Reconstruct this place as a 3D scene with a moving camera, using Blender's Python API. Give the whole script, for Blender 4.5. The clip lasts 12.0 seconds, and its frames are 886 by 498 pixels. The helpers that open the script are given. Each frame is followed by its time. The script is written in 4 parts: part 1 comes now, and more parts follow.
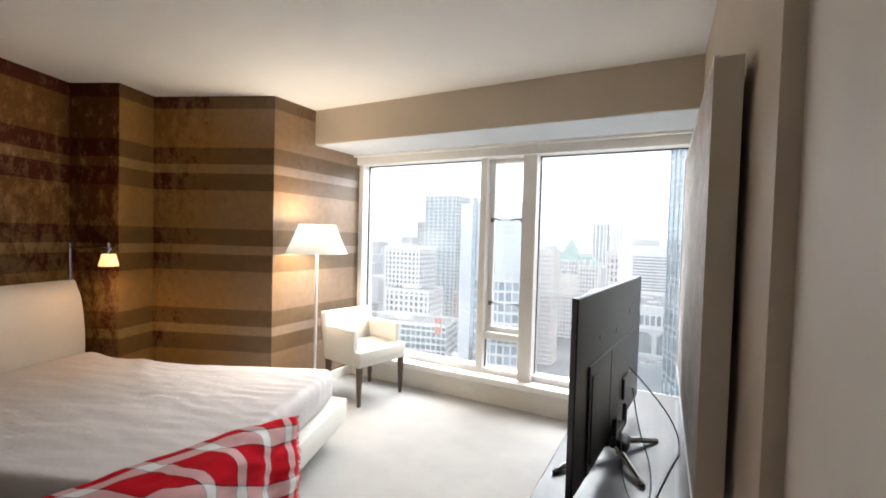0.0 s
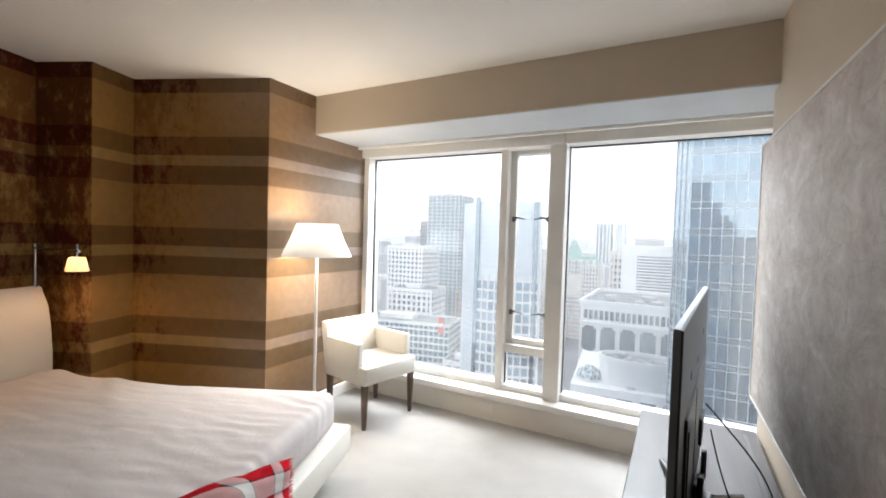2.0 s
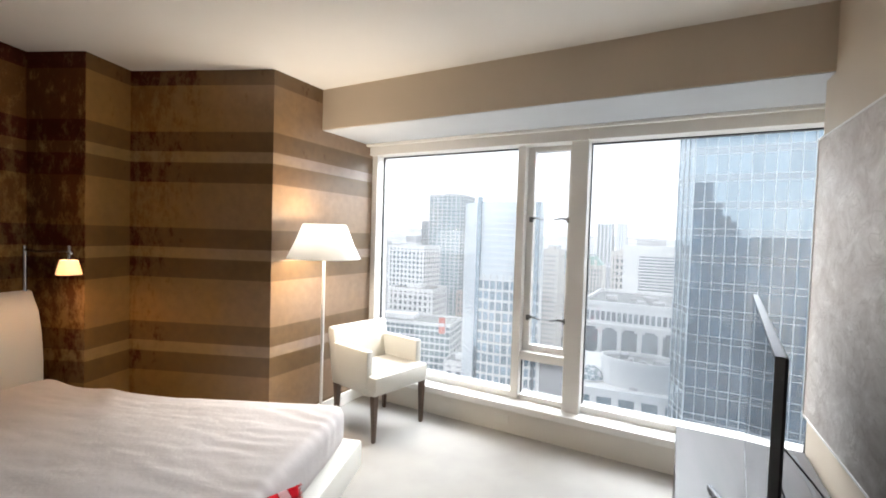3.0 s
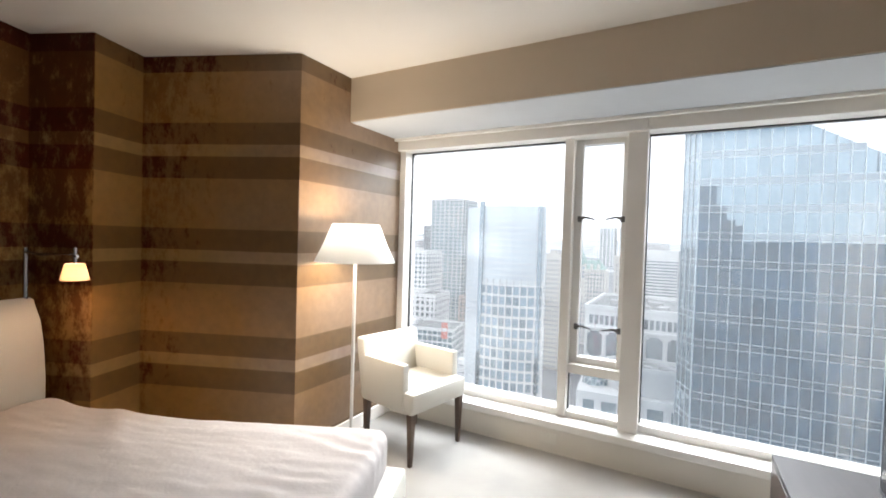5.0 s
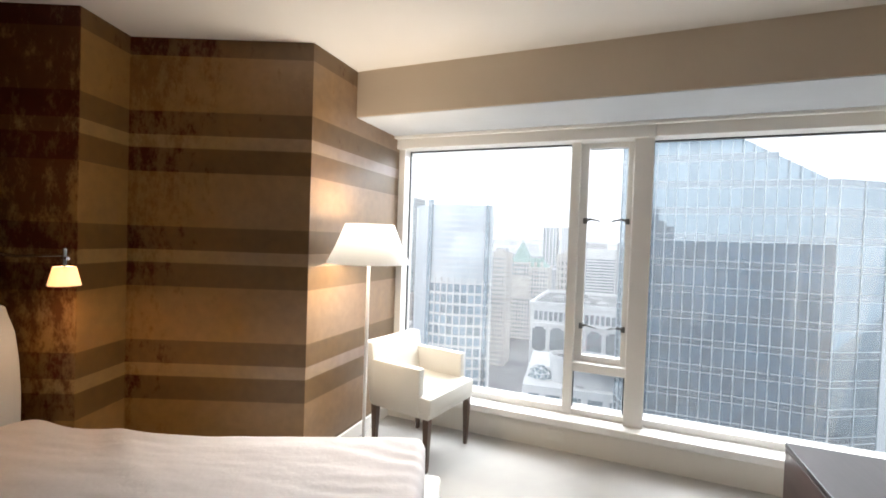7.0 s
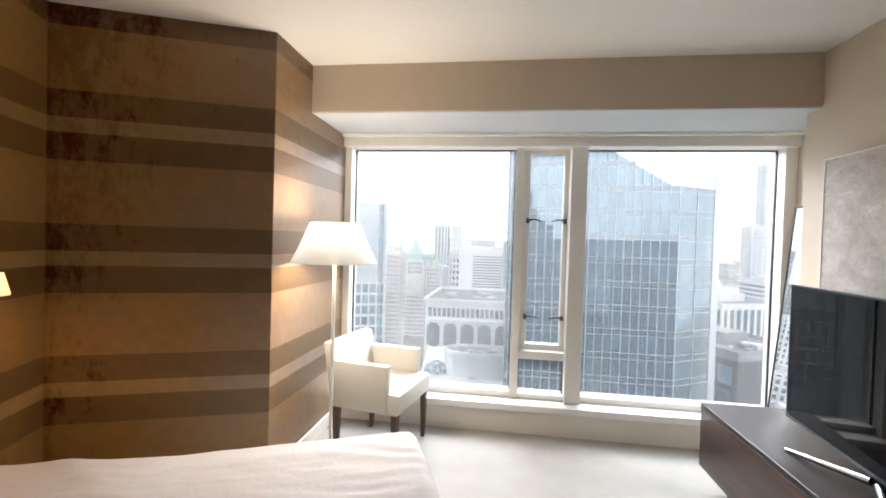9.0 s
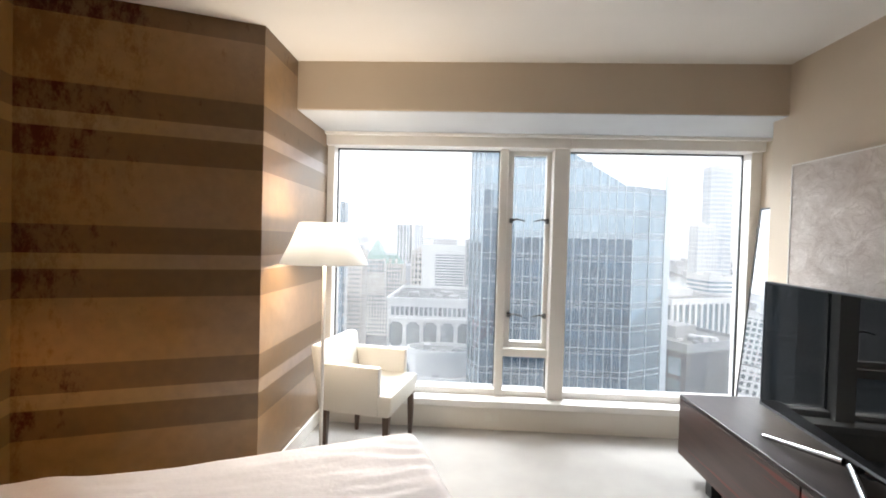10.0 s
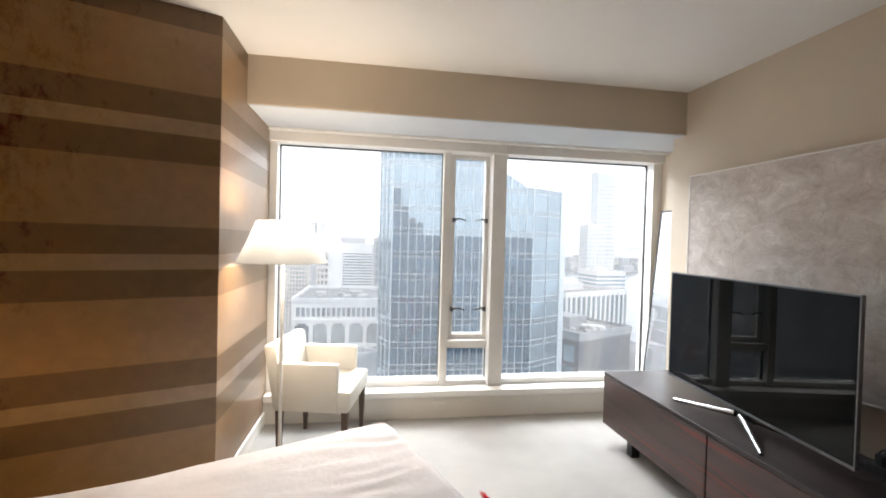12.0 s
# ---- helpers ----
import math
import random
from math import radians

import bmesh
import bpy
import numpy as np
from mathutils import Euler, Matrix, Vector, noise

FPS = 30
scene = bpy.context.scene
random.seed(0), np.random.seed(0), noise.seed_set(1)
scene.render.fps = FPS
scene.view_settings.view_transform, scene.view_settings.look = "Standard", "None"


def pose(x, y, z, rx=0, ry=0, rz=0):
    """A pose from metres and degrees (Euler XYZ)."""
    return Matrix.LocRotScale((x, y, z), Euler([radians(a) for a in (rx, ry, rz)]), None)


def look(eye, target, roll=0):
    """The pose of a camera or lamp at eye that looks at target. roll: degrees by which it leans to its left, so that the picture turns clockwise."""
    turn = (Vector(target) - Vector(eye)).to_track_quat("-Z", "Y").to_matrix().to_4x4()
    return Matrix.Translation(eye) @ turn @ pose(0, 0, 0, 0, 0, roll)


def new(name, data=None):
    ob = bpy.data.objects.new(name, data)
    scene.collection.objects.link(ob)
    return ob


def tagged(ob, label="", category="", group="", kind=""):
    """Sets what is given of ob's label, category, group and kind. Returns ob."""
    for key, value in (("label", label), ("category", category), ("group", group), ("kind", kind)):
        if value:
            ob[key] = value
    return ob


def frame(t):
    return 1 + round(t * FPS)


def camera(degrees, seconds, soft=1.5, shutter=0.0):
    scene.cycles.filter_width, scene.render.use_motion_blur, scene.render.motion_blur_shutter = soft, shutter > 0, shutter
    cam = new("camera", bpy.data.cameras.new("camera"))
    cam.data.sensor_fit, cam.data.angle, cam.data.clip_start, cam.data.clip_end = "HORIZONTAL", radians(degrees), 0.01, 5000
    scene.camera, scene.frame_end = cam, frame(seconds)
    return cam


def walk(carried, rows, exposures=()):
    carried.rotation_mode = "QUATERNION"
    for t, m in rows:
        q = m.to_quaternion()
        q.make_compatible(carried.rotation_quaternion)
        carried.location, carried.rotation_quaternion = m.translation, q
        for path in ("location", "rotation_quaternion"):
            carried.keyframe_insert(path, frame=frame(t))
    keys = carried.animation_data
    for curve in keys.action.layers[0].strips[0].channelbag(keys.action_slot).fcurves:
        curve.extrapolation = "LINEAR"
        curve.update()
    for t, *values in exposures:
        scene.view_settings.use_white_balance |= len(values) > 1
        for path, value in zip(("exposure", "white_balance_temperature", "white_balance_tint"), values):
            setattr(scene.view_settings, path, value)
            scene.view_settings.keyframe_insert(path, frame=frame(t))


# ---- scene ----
cam = camera(90.8, 12.0, soft=1.8)
METRES, EYE, TILT, LEAN, TURN = 2.45, 1.5, 0.0, 0.0, 27.4
PATH = [
    (0, (-0.111, 0.302, 1.464), (-1.048, 2.068, 1.402), 1.6),
    (0.5, (-0.181, 0.378, 1.464), (-1.12, 2.143, 1.4), 1.6),
    (1, (-0.251, 0.474, 1.466), (-1.192, 2.237, 1.403), 1.6),
    (1.5, (-0.327, 0.562, 1.463), (-1.27, 2.324, 1.401), 1.6),
    (2, (-0.403, 0.633, 1.471), (-1.351, 2.393, 1.406), 1.7),
    (2.5, (-0.494, 0.701, 1.475), (-1.444, 2.459, 1.411), 1.7),
    (3, (-0.574, 0.75, 1.479), (-1.526, 2.507, 1.413), 1.8),
    (5, (-0.946, 0.881, 1.446), (-1.907, 2.634, 1.401), 1.7),
    (5.5, (-1.051, 0.843, 1.466), (-1.998, 2.604, 1.408), 1.8),
    (6, (-1.146, 0.8, 1.456), (-2.055, 2.581, 1.401), 1.9),
    (6.5, (-1.24, 0.767, 1.447), (-2.077, 2.583, 1.398), 1.9),
    (7, (-1.357, 0.737, 1.45), (-2.101, 2.593, 1.404), 2.0),
    (9, (-1.768, 0.537, 1.436), (-2.042, 2.518, 1.399), 1.7),
    (9.5, (-1.856, 0.528, 1.431), (-2.049, 2.518, 1.39), 1.7),
    (10, (-1.948, 0.517, 1.441), (-2.049, 2.514, 1.402), 1.6),
    (10.5, (-2.03, 0.505, 1.447), (-2.022, 2.505, 1.408), 1.6),
    (11, (-2.129, 0.458, 1.444), (-2.004, 2.453, 1.409), 1.6),
    (11.5, (-2.2, 0.414, 1.437), (-1.971, 2.4, 1.402), 1.5),
    (12, (-2.257, 0.389, 1.431), (-1.94, 2.364, 1.396), 1.5),
]
walk(cam, [(t, look(eye, target, roll)) for t, eye, target, roll in PATH], exposures=[(0.0, 1.17, 6600, 12), (1.0, 1.09, 6550, 12), (2.5, 1.01, 6500, 11.5), (5.0, 0.99, 6500, 11.5), (8.0, 0.99, 6550, 12), (12.0, 1.05, 6650, 12.5)])

# ---- world, sun, exposure ----
world = bpy.data.worlds.new("overcast_sky")
scene.world = world
world.use_nodes = True
wn, wl = world.node_tree.nodes, world.node_tree.links
sky = wn.new("ShaderNodeTexSky")
sky.sky_type = "NISHITA"
sky.sun_disc = False
sky.sun_elevation, sky.sun_rotation = radians(48), radians(200)
sky.dust_density, sky.air_density = 1.0, 1.0
soft_sky = wn.new("ShaderNodeHueSaturation")
soft_sky.inputs["Saturation"].default_value = 0.3
wl.new(sky.outputs["Color"], soft_sky.inputs["Color"])
cloud = wn.new("ShaderNodeMix")
cloud.data_type = "RGBA"
cloud.inputs["Factor"].default_value = 0.85
cloud.inputs["B"].default_value = (8.2, 8.9, 9.7, 1)
wl.new(soft_sky.outputs["Color"], cloud.inputs["A"])
wl.new(cloud.outputs["Result"], wn["Background"].inputs["Color"])
wn["Background"].inputs["Strength"].default_value = 0.125
sun = new("sun", bpy.data.lights.new("sun", "SUN"))
sun.data.energy, sun.data.angle, sun.data.color = 0.6, radians(25), (1.0, 0.97, 0.93)
sun.matrix_world = look((0, 0, 0), (-0.3, 0.75, -0.9))

# area lamp added out of view above the window, boosting the sky's light
daylight = new("daylight_fill", bpy.data.lights.new("daylight_fill", "AREA"))
daylight.data.shape, daylight.data.size, daylight.data.size_y = "RECTANGLE", 3.6, 1.9
daylight.data.energy, daylight.data.color = 275, (0.88, 0.96, 1.0)
daylight.matrix_world = look((-1.6, 6.7, 3.85), (-1.4, 1.0, 0.9))


# ---- materials ----
def nodes_of(name):
    m = bpy.data.materials.new(name)
    m.use_nodes = True
    return m, m.node_tree.nodes, m.node_tree.links, m.node_tree.nodes["Principled BSDF"]


def mat(name, color, rough=0.5, metal=0.0, var=0.1, scale=6.0, bump=0.0, bscale=150.0, coat=0.0, trans=0.0, stretch=(1, 1, 1), rnd=0.0):
    m, n, l, p = nodes_of(name)
    tc = n.new("ShaderNodeTexCoord")
    mp = n.new("ShaderNodeMapping")
    mp.inputs["Scale"].default_value = stretch
    l.new(tc.outputs["Object"], mp.inputs["Vector"])
    big = n.new("ShaderNodeTexNoise")
    big.inputs["Scale"].default_value, big.inputs["Detail"].default_value = scale, 5
    l.new(mp.outputs["Vector"], big.inputs["Vector"])
    mr = n.new("ShaderNodeMapRange")
    mr.inputs["From Min"].default_value, mr.inputs["From Max"].default_value = 0.3, 0.7
    mr.inputs["To Min"].default_value, mr.inputs["To Max"].default_value = 1 - var, 1 + var
    l.new(big.outputs["Fac"], mr.inputs["Value"])
    value = mr.outputs["Result"]
    if rnd:
        oi = n.new("ShaderNodeObjectInfo")
        r2 = n.new("ShaderNodeMapRange")
        r2.inputs["To Min"].default_value, r2.inputs["To Max"].default_value = 1 - rnd, 1 + rnd
        l.new(oi.outputs["Random"], r2.inputs["Value"])
        mu = n.new("ShaderNodeMath")
        mu.operation = "MULTIPLY"
        l.new(value, mu.inputs[0])
        l.new(r2.outputs["Result"], mu.inputs[1])
        value = mu.outputs[0]
    vm = n.new("ShaderNodeVectorMath")
    vm.operation = "SCALE"
    vm.inputs[0].default_value = color
    l.new(value, vm.inputs["Scale"])
    l.new(vm.outputs["Vector"], p.inputs["Base Color"])
    p.inputs["Roughness"].default_value, p.inputs["Metallic"].default_value = rough, metal
    p.inputs["Coat Weight"].default_value, p.inputs["Transmission Weight"].default_value = coat, trans
    p.inputs["Coat Roughness"].default_value = 0.08
    if bump:
        fine = n.new("ShaderNodeTexNoise")
        fine.inputs["Scale"].default_value, fine.inputs["Detail"].default_value = bscale, 4
        l.new(mp.outputs["Vector"], fine.inputs["Vector"])
        b = n.new("ShaderNodeBump")
        b.inputs["Strength"].default_value, b.inputs["Distance"].default_value = bump, 0.004
        l.new(fine.outputs["Fac"], b.inputs["Height"])
        l.new(b.outputs["Normal"], p.inputs["Normal"])
    return m


def wallpaper_material():
    """Horizontal stripes of brown tones, dark damask patches away from the window, sheen and shade in the colour."""
    m, n, l, p = nodes_of("striped_wallpaper")
    tc = n.new("ShaderNodeTexCoord")
    sep = n.new("ShaderNodeSeparateXYZ")
    l.new(tc.outputs["Object"], sep.inputs["Vector"])

    def math_node(op, a, b):
        k = n.new("ShaderNodeMath")
        k.operation = op
        for i, v in enumerate((a, b)):
            if isinstance(v, (int, float)):
                k.inputs[i].default_value = v
            else:
                l.new(v, k.inputs[i])
        return k.outputs[0]

    phase = math_node("FRACT", math_node("DIVIDE", math_node("ADD", sep.outputs["Z"], 0.238), 0.676), 0.0)
    ramp = n.new("ShaderNodeValToRGB")
    ramp.color_ramp.interpolation = "CONSTANT"
    e = ramp.color_ramp.elements
    e[0].position, e[0].color = 0.0, (0.168, 0.077, 0.020, 1)
    e[1].position, e[1].color = 0.205, (0.325, 0.182, 0.076, 1)
    for pos, col in ((0.32, (0.168, 0.077, 0.020, 1)), (0.52, (0.304, 0.150, 0.049, 1))):
        k = e.new(pos)
        k.color = col
    l.new(phase, ramp.inputs["Fac"])
    dark_stripe = n.new("ShaderNodeValToRGB")
    dark_stripe.color_ramp.interpolation = "CONSTANT"
    d = dark_stripe.color_ramp.elements
    d[0].position, d[0].color = 0.0, (0.95, 0.95, 0.95, 1)
    d[1].position, d[1].color = 0.205, (0.28, 0.28, 0.28, 1)
    for pos, val in ((0.32, 0.95), (0.52, 0.28)):
        d.new(pos).color = (val, val, val, 1)
    l.new(phase, dark_stripe.inputs["Fac"])
    mottle = n.new("ShaderNodeTexNoise")
    mottle.inputs["Scale"].default_value, mottle.inputs["Detail"].default_value, mottle.inputs["Roughness"].default_value = 8.0, 10, 0.78
    weave = n.new("ShaderNodeMapping")
    weave.inputs["Scale"].default_value = (1.7, 1.7, 0.9)
    l.new(tc.outputs["Object"], weave.inputs["Vector"])
    l.new(weave.outputs["Vector"], mottle.inputs["Vector"])
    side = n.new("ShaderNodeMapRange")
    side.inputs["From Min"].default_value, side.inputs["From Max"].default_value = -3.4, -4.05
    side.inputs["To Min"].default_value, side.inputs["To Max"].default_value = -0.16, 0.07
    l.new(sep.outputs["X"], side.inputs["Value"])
    # patches thin out on the pilaster's narrow face; the broad face's shade is added
    narrow_face = math_node("MULTIPLY", math_node("GREATER_THAN", sep.outputs["Y"], 2.125), math_node("LESS_THAN", sep.outputs["Y"], 2.435))
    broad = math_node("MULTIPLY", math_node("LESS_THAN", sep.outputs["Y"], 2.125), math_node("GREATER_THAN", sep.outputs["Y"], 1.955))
    broad_shade = math_node("MULTIPLY", broad, 0.03)
    # fewer patches low down, where the reading lamp's glow is put into the paper
    extra = math_node("ADD", math_node("MULTIPLY", math_node("SUBTRACT", sep.outputs["Z"], 1.75), 0.07), math_node("SUBTRACT", broad_shade, math_node("MULTIPLY", narrow_face, 0.2)))
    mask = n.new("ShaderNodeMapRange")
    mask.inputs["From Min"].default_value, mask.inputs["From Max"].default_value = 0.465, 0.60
    l.new(math_node("ADD", extra, math_node("ADD", mottle.outputs["Fac"], side.outputs["Result"])), mask.inputs["Value"])
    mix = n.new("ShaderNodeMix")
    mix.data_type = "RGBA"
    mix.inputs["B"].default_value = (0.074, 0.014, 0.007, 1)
    # broad face and bed wall darken further, their shade mixed into the colour
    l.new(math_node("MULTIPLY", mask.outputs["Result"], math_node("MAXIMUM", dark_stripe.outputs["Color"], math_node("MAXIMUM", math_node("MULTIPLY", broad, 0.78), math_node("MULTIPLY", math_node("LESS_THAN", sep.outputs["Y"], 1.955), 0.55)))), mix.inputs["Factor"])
    # olive brown by the bed, daylight's grey sheen coloured in by the window
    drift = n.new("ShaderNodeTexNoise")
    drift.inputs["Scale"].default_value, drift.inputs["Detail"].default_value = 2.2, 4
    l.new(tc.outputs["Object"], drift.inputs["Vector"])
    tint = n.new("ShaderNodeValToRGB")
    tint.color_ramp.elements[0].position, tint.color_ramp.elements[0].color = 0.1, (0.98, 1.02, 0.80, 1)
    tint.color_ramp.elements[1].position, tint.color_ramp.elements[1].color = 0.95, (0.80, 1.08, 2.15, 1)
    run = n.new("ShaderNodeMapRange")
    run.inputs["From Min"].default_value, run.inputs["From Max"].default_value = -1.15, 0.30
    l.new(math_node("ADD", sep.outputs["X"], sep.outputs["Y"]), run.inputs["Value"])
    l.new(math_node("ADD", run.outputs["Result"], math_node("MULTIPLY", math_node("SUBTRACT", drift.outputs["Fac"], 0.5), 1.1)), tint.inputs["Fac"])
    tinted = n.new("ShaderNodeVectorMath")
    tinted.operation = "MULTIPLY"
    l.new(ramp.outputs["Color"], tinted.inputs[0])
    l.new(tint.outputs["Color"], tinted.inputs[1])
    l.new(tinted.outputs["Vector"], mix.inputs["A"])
    tone = n.new("ShaderNodeTexNoise")
    tone.inputs["Scale"].default_value, tone.inputs["Detail"].default_value = 16.0, 9
    l.new(tc.outputs["Object"], tone.inputs["Vector"])
    mr = n.new("ShaderNodeMapRange")
    mr.inputs["To Min"].default_value, mr.inputs["To Max"].default_value = 0.74, 1.26
    l.new(tone.outputs["Fac"], mr.inputs["Value"])
    vm = n.new("ShaderNodeVectorMath")
    vm.operation = "SCALE"
    l.new(mix.outputs["Result"], vm.inputs[0])
    l.new(mr.outputs["Result"], vm.inputs["Scale"])
    l.new(vm.outputs["Vector"], p.inputs["Base Color"])
    # pearly paper, matt in the dark patches
    gloss = math_node("SUBTRACT", 1.0, math_node("MULTIPLY", mask.outputs["Result"], 0.75))
    l.new(math_node("MULTIPLY", gloss, 0.45), p.inputs["Specular IOR Level"])
    l.new(math_node("MULTIPLY", gloss, 0.2), p.inputs["Coat Weight"])
    p.inputs["Coat Roughness"].default_value = 0.3
    rr = n.new("ShaderNodeMapRange")
    rr.inputs["To Min"].default_value, rr.inputs["To Max"].default_value = 0.36, 0.48
    l.new(tone.outputs["Fac"], rr.inputs["Value"])
    l.new(rr.outputs["Result"], p.inputs["Roughness"])
    b = n.new("ShaderNodeBump")
    b.inputs["Strength"].default_value, b.inputs["Distance"].default_value = 0.25, 0.003
    l.new(mottle.outputs["Fac"], b.inputs["Height"])
    l.new(b.outputs["Normal"], p.inputs["Normal"])
    return m


def tartan_material():
    m, n, l, p = nodes_of("red_tartan_wool")
    uv = n.new("ShaderNodeUVMap")
    sep = n.new("ShaderNodeSeparateXYZ")
    l.new(uv.outputs["UV"], sep.inputs["Vector"])

    def band(channel, start, period):
        f = n.new("ShaderNodeMath")
        f.operation = "FRACT"
        d = n.new("ShaderNodeMath")
        d.operation = "DIVIDE"
        d.inputs[1].default_value = period
        sh = n.new("ShaderNodeMath")
        sh.operation = "ADD"
        sh.inputs[1].default_value = start
        l.new(sep.outputs[channel], d.inputs[0])
        l.new(d.outputs[0], sh.inputs[0])
        l.new(sh.outputs[0], f.inputs[0])
        r = n.new("ShaderNodeValToRGB")
        r.color_ramp.interpolation = "CONSTANT"
        e = r.color_ramp.elements
        red, grey, white = (0.46, 0.002, 0.009, 1), (0.015, 0.015, 0.018, 1), (0.66, 0.64, 0.62, 1)
        e[0].position, e[0].color = 0.0, red
        e[1].position, e[1].color = 0.575, grey
        for pos, col in ((0.61, white), (0.89, grey), (0.925, red)):
            k = e.new(pos)
            k.color = col
        l.new(f.outputs[0], r.inputs["Fac"])
        return r.outputs["Color"]

    mix = n.new("ShaderNodeMix")
    mix.data_type = "RGBA"
    mix.inputs["Factor"].default_value = 0.5
    l.new(band("X", 0.45, 0.25), mix.inputs["A"])
    l.new(band("Y", 0.30, 0.19), mix.inputs["B"])
    l.new(mix.outputs["Result"], p.inputs["Base Color"])
    p.inputs["Roughness"].default_value = 0.95
    p.inputs["Specular IOR Level"].default_value = 0.12
    wv = n.new("ShaderNodeTexNoise")
    wv.inputs["Scale"].default_value = 420
    b = n.new("ShaderNodeBump")
    b.inputs["Strength"].default_value, b.inputs["Distance"].default_value = 0.5, 0.002
    l.new(wv.outputs["Fac"], b.inputs["Height"])
    l.new(b.outputs["Normal"], p.inputs["Normal"])
    return m


def shade_material(name, color, through_part):
    m, n, l, p = nodes_of(name)
    tr = n.new("ShaderNodeBsdfTranslucent")
    tr.inputs["Color"].default_value = (*color, 1)
    p.inputs["Base Color"].default_value = (*color, 1)
    p.inputs["Roughness"].default_value = 0.45
    mx = n.new("ShaderNodeMixShader")
    mx.inputs["Fac"].default_value = through_part
    l.new(p.outputs["BSDF"], mx.inputs[1])
    l.new(tr.outputs["BSDF"], mx.inputs[2])
    l.new(mx.outputs["Shader"], n["Material Output"].inputs["Surface"])
    return m


M_PAPER = wallpaper_material()
M_TAUPE = mat("taupe_wall_paint", (0.59, 0.495, 0.388), 0.6, var=0.03, scale=2.5, bump=0.12, bscale=260)
M_CEIL = mat("white_ceiling_paint", (0.80, 0.775, 0.74), 0.8, var=0.02, scale=2, bump=0.1, bscale=220)
M_CARPET = mat("cream_carpet", (0.375, 0.357, 0.335), 0.97, var=0.045, scale=5, bump=0.7, bscale=330)
M_WHITE = mat("white_frame_paint", (0.78, 0.755, 0.72), 0.35, var=0.03, scale=5, bump=0.05)
M_LINING = mat("pale_grey_lining_paint", (0.50, 0.52, 0.545), 0.6, var=0.03, scale=3, bump=0.08)
M_SILL = mat("white_sill_paint", (0.80, 0.78, 0.75), 0.4, var=0.03, scale=4, bump=0.05)
M_APRON = mat("cream_apron_paint", (0.70, 0.66, 0.60), 0.5, var=0.03, scale=3, bump=0.08)
M_GASKET = mat("black_gasket", (0.02, 0.022, 0.024), 0.5)
# a translucent film puts the outdoor haze into the panes
M_GLASS, gn, gl, gp = nodes_of("haze_veiled_window_glass")
gp.inputs["Transmission Weight"].default_value, gp.inputs["Roughness"].default_value = 1.0, 0.0
veil, veil_mix, veil_noise, veil_range = (gn.new("ShaderNode" + k) for k in ("BsdfTranslucent", "MixShader", "TexNoise", "MapRange"))
veil.inputs["Color"].default_value = (0.86, 0.88, 0.90, 1)
veil_noise.inputs["Scale"].default_value = 2.5
veil_range.inputs["To Min"].default_value, veil_range.inputs["To Max"].default_value = 0.034, 0.06
gl.new(veil_noise.outputs["Fac"], veil_range.inputs["Value"])
gl.new(veil_range.outputs["Result"], veil_mix.inputs["Fac"])
gl.new(gp.outputs["BSDF"], veil_mix.inputs[1])
gl.new(veil.outputs["BSDF"], veil_mix.inputs[2])
gl.new(veil_mix.outputs["Shader"], gn["Material Output"].inputs["Surface"])
M_STEEL = mat("brushed_dark_steel", (0.13, 0.125, 0.12), 0.35, 0.9)
M_CHROME = mat("chrome", (0.42, 0.42, 0.43), 0.16, 1.0, var=0.03)
M_SHEET = mat("white_cotton_sheet", (0.57, 0.522, 0.51), 0.9, var=0.03, scale=3, bump=0.35, bscale=45)
M_LEATHER = mat("white_leather", (0.62, 0.59, 0.535), 0.42, var=0.03, scale=3, bump=0.2, bscale=240)
M_LEGS = mat("dark_walnut_legs", (0.085, 0.050, 0.034), 0.35, var=0.25, scale=20, stretch=(1, 1, 0.15))
M_TARTAN = tartan_material()
M_SHADE = shade_material("white_plastic_shade", (0.80, 0.81, 0.82), 0.27)
M_SHADE2 = shade_material("cream_glass_shade", (0.88, 0.76, 0.64), 0.22)
M_LAMPPOLE = mat("white_lamp_metal", (0.76, 0.74, 0.71), 0.35, var=0.02)
M_CABINET = mat("espresso_stained_wood", (0.032, 0.023, 0.022), 0.42, var=0.4, scale=9, bump=0.12, bscale=60, coat=0.1, stretch=(1, 0.12, 1.6))
M_CABINET.node_tree.nodes["Principled BSDF"].inputs["Specular IOR Level"].default_value = 0.28
M_DOOR = mat("espresso_grained_door", (0.050, 0.026, 0.022), 0.4, var=0.4, scale=9, bump=0.12, bscale=60, coat=0.15, stretch=(1, 0.12, 1.6))
dn, dl = M_DOOR.node_tree.nodes, M_DOOR.node_tree.links
dtc, dmp, dno, dmr, dmx = (dn.new("ShaderNode" + k) for k in ("TexCoord", "Mapping", "TexNoise", "MapRange", "Mix"))
dmp.inputs["Scale"].default_value = (1, 0.7, 26)
dno.inputs["Scale"].default_value, dno.inputs["Detail"].default_value = 1.6, 3
dmr.inputs["From Min"].default_value, dmr.inputs["From Max"].default_value = 0.60, 0.66
dmx.data_type = "RGBA"
dmx.inputs["B"].default_value = (0.13, 0.020, 0.013, 1)
dl.new(dtc.outputs["Object"], dmp.inputs["Vector"])
dl.new(dmp.outputs["Vector"], dno.inputs["Vector"])
dl.new(dno.outputs["Fac"], dmr.inputs["Value"])
dl.new(dmr.outputs["Result"], dmx.inputs["Factor"])
dl.new(dn["Vector Math"].outputs["Vector"], dmx.inputs["A"])
dl.new(dmx.outputs["Result"], dn["Principled BSDF"].inputs["Base Color"])
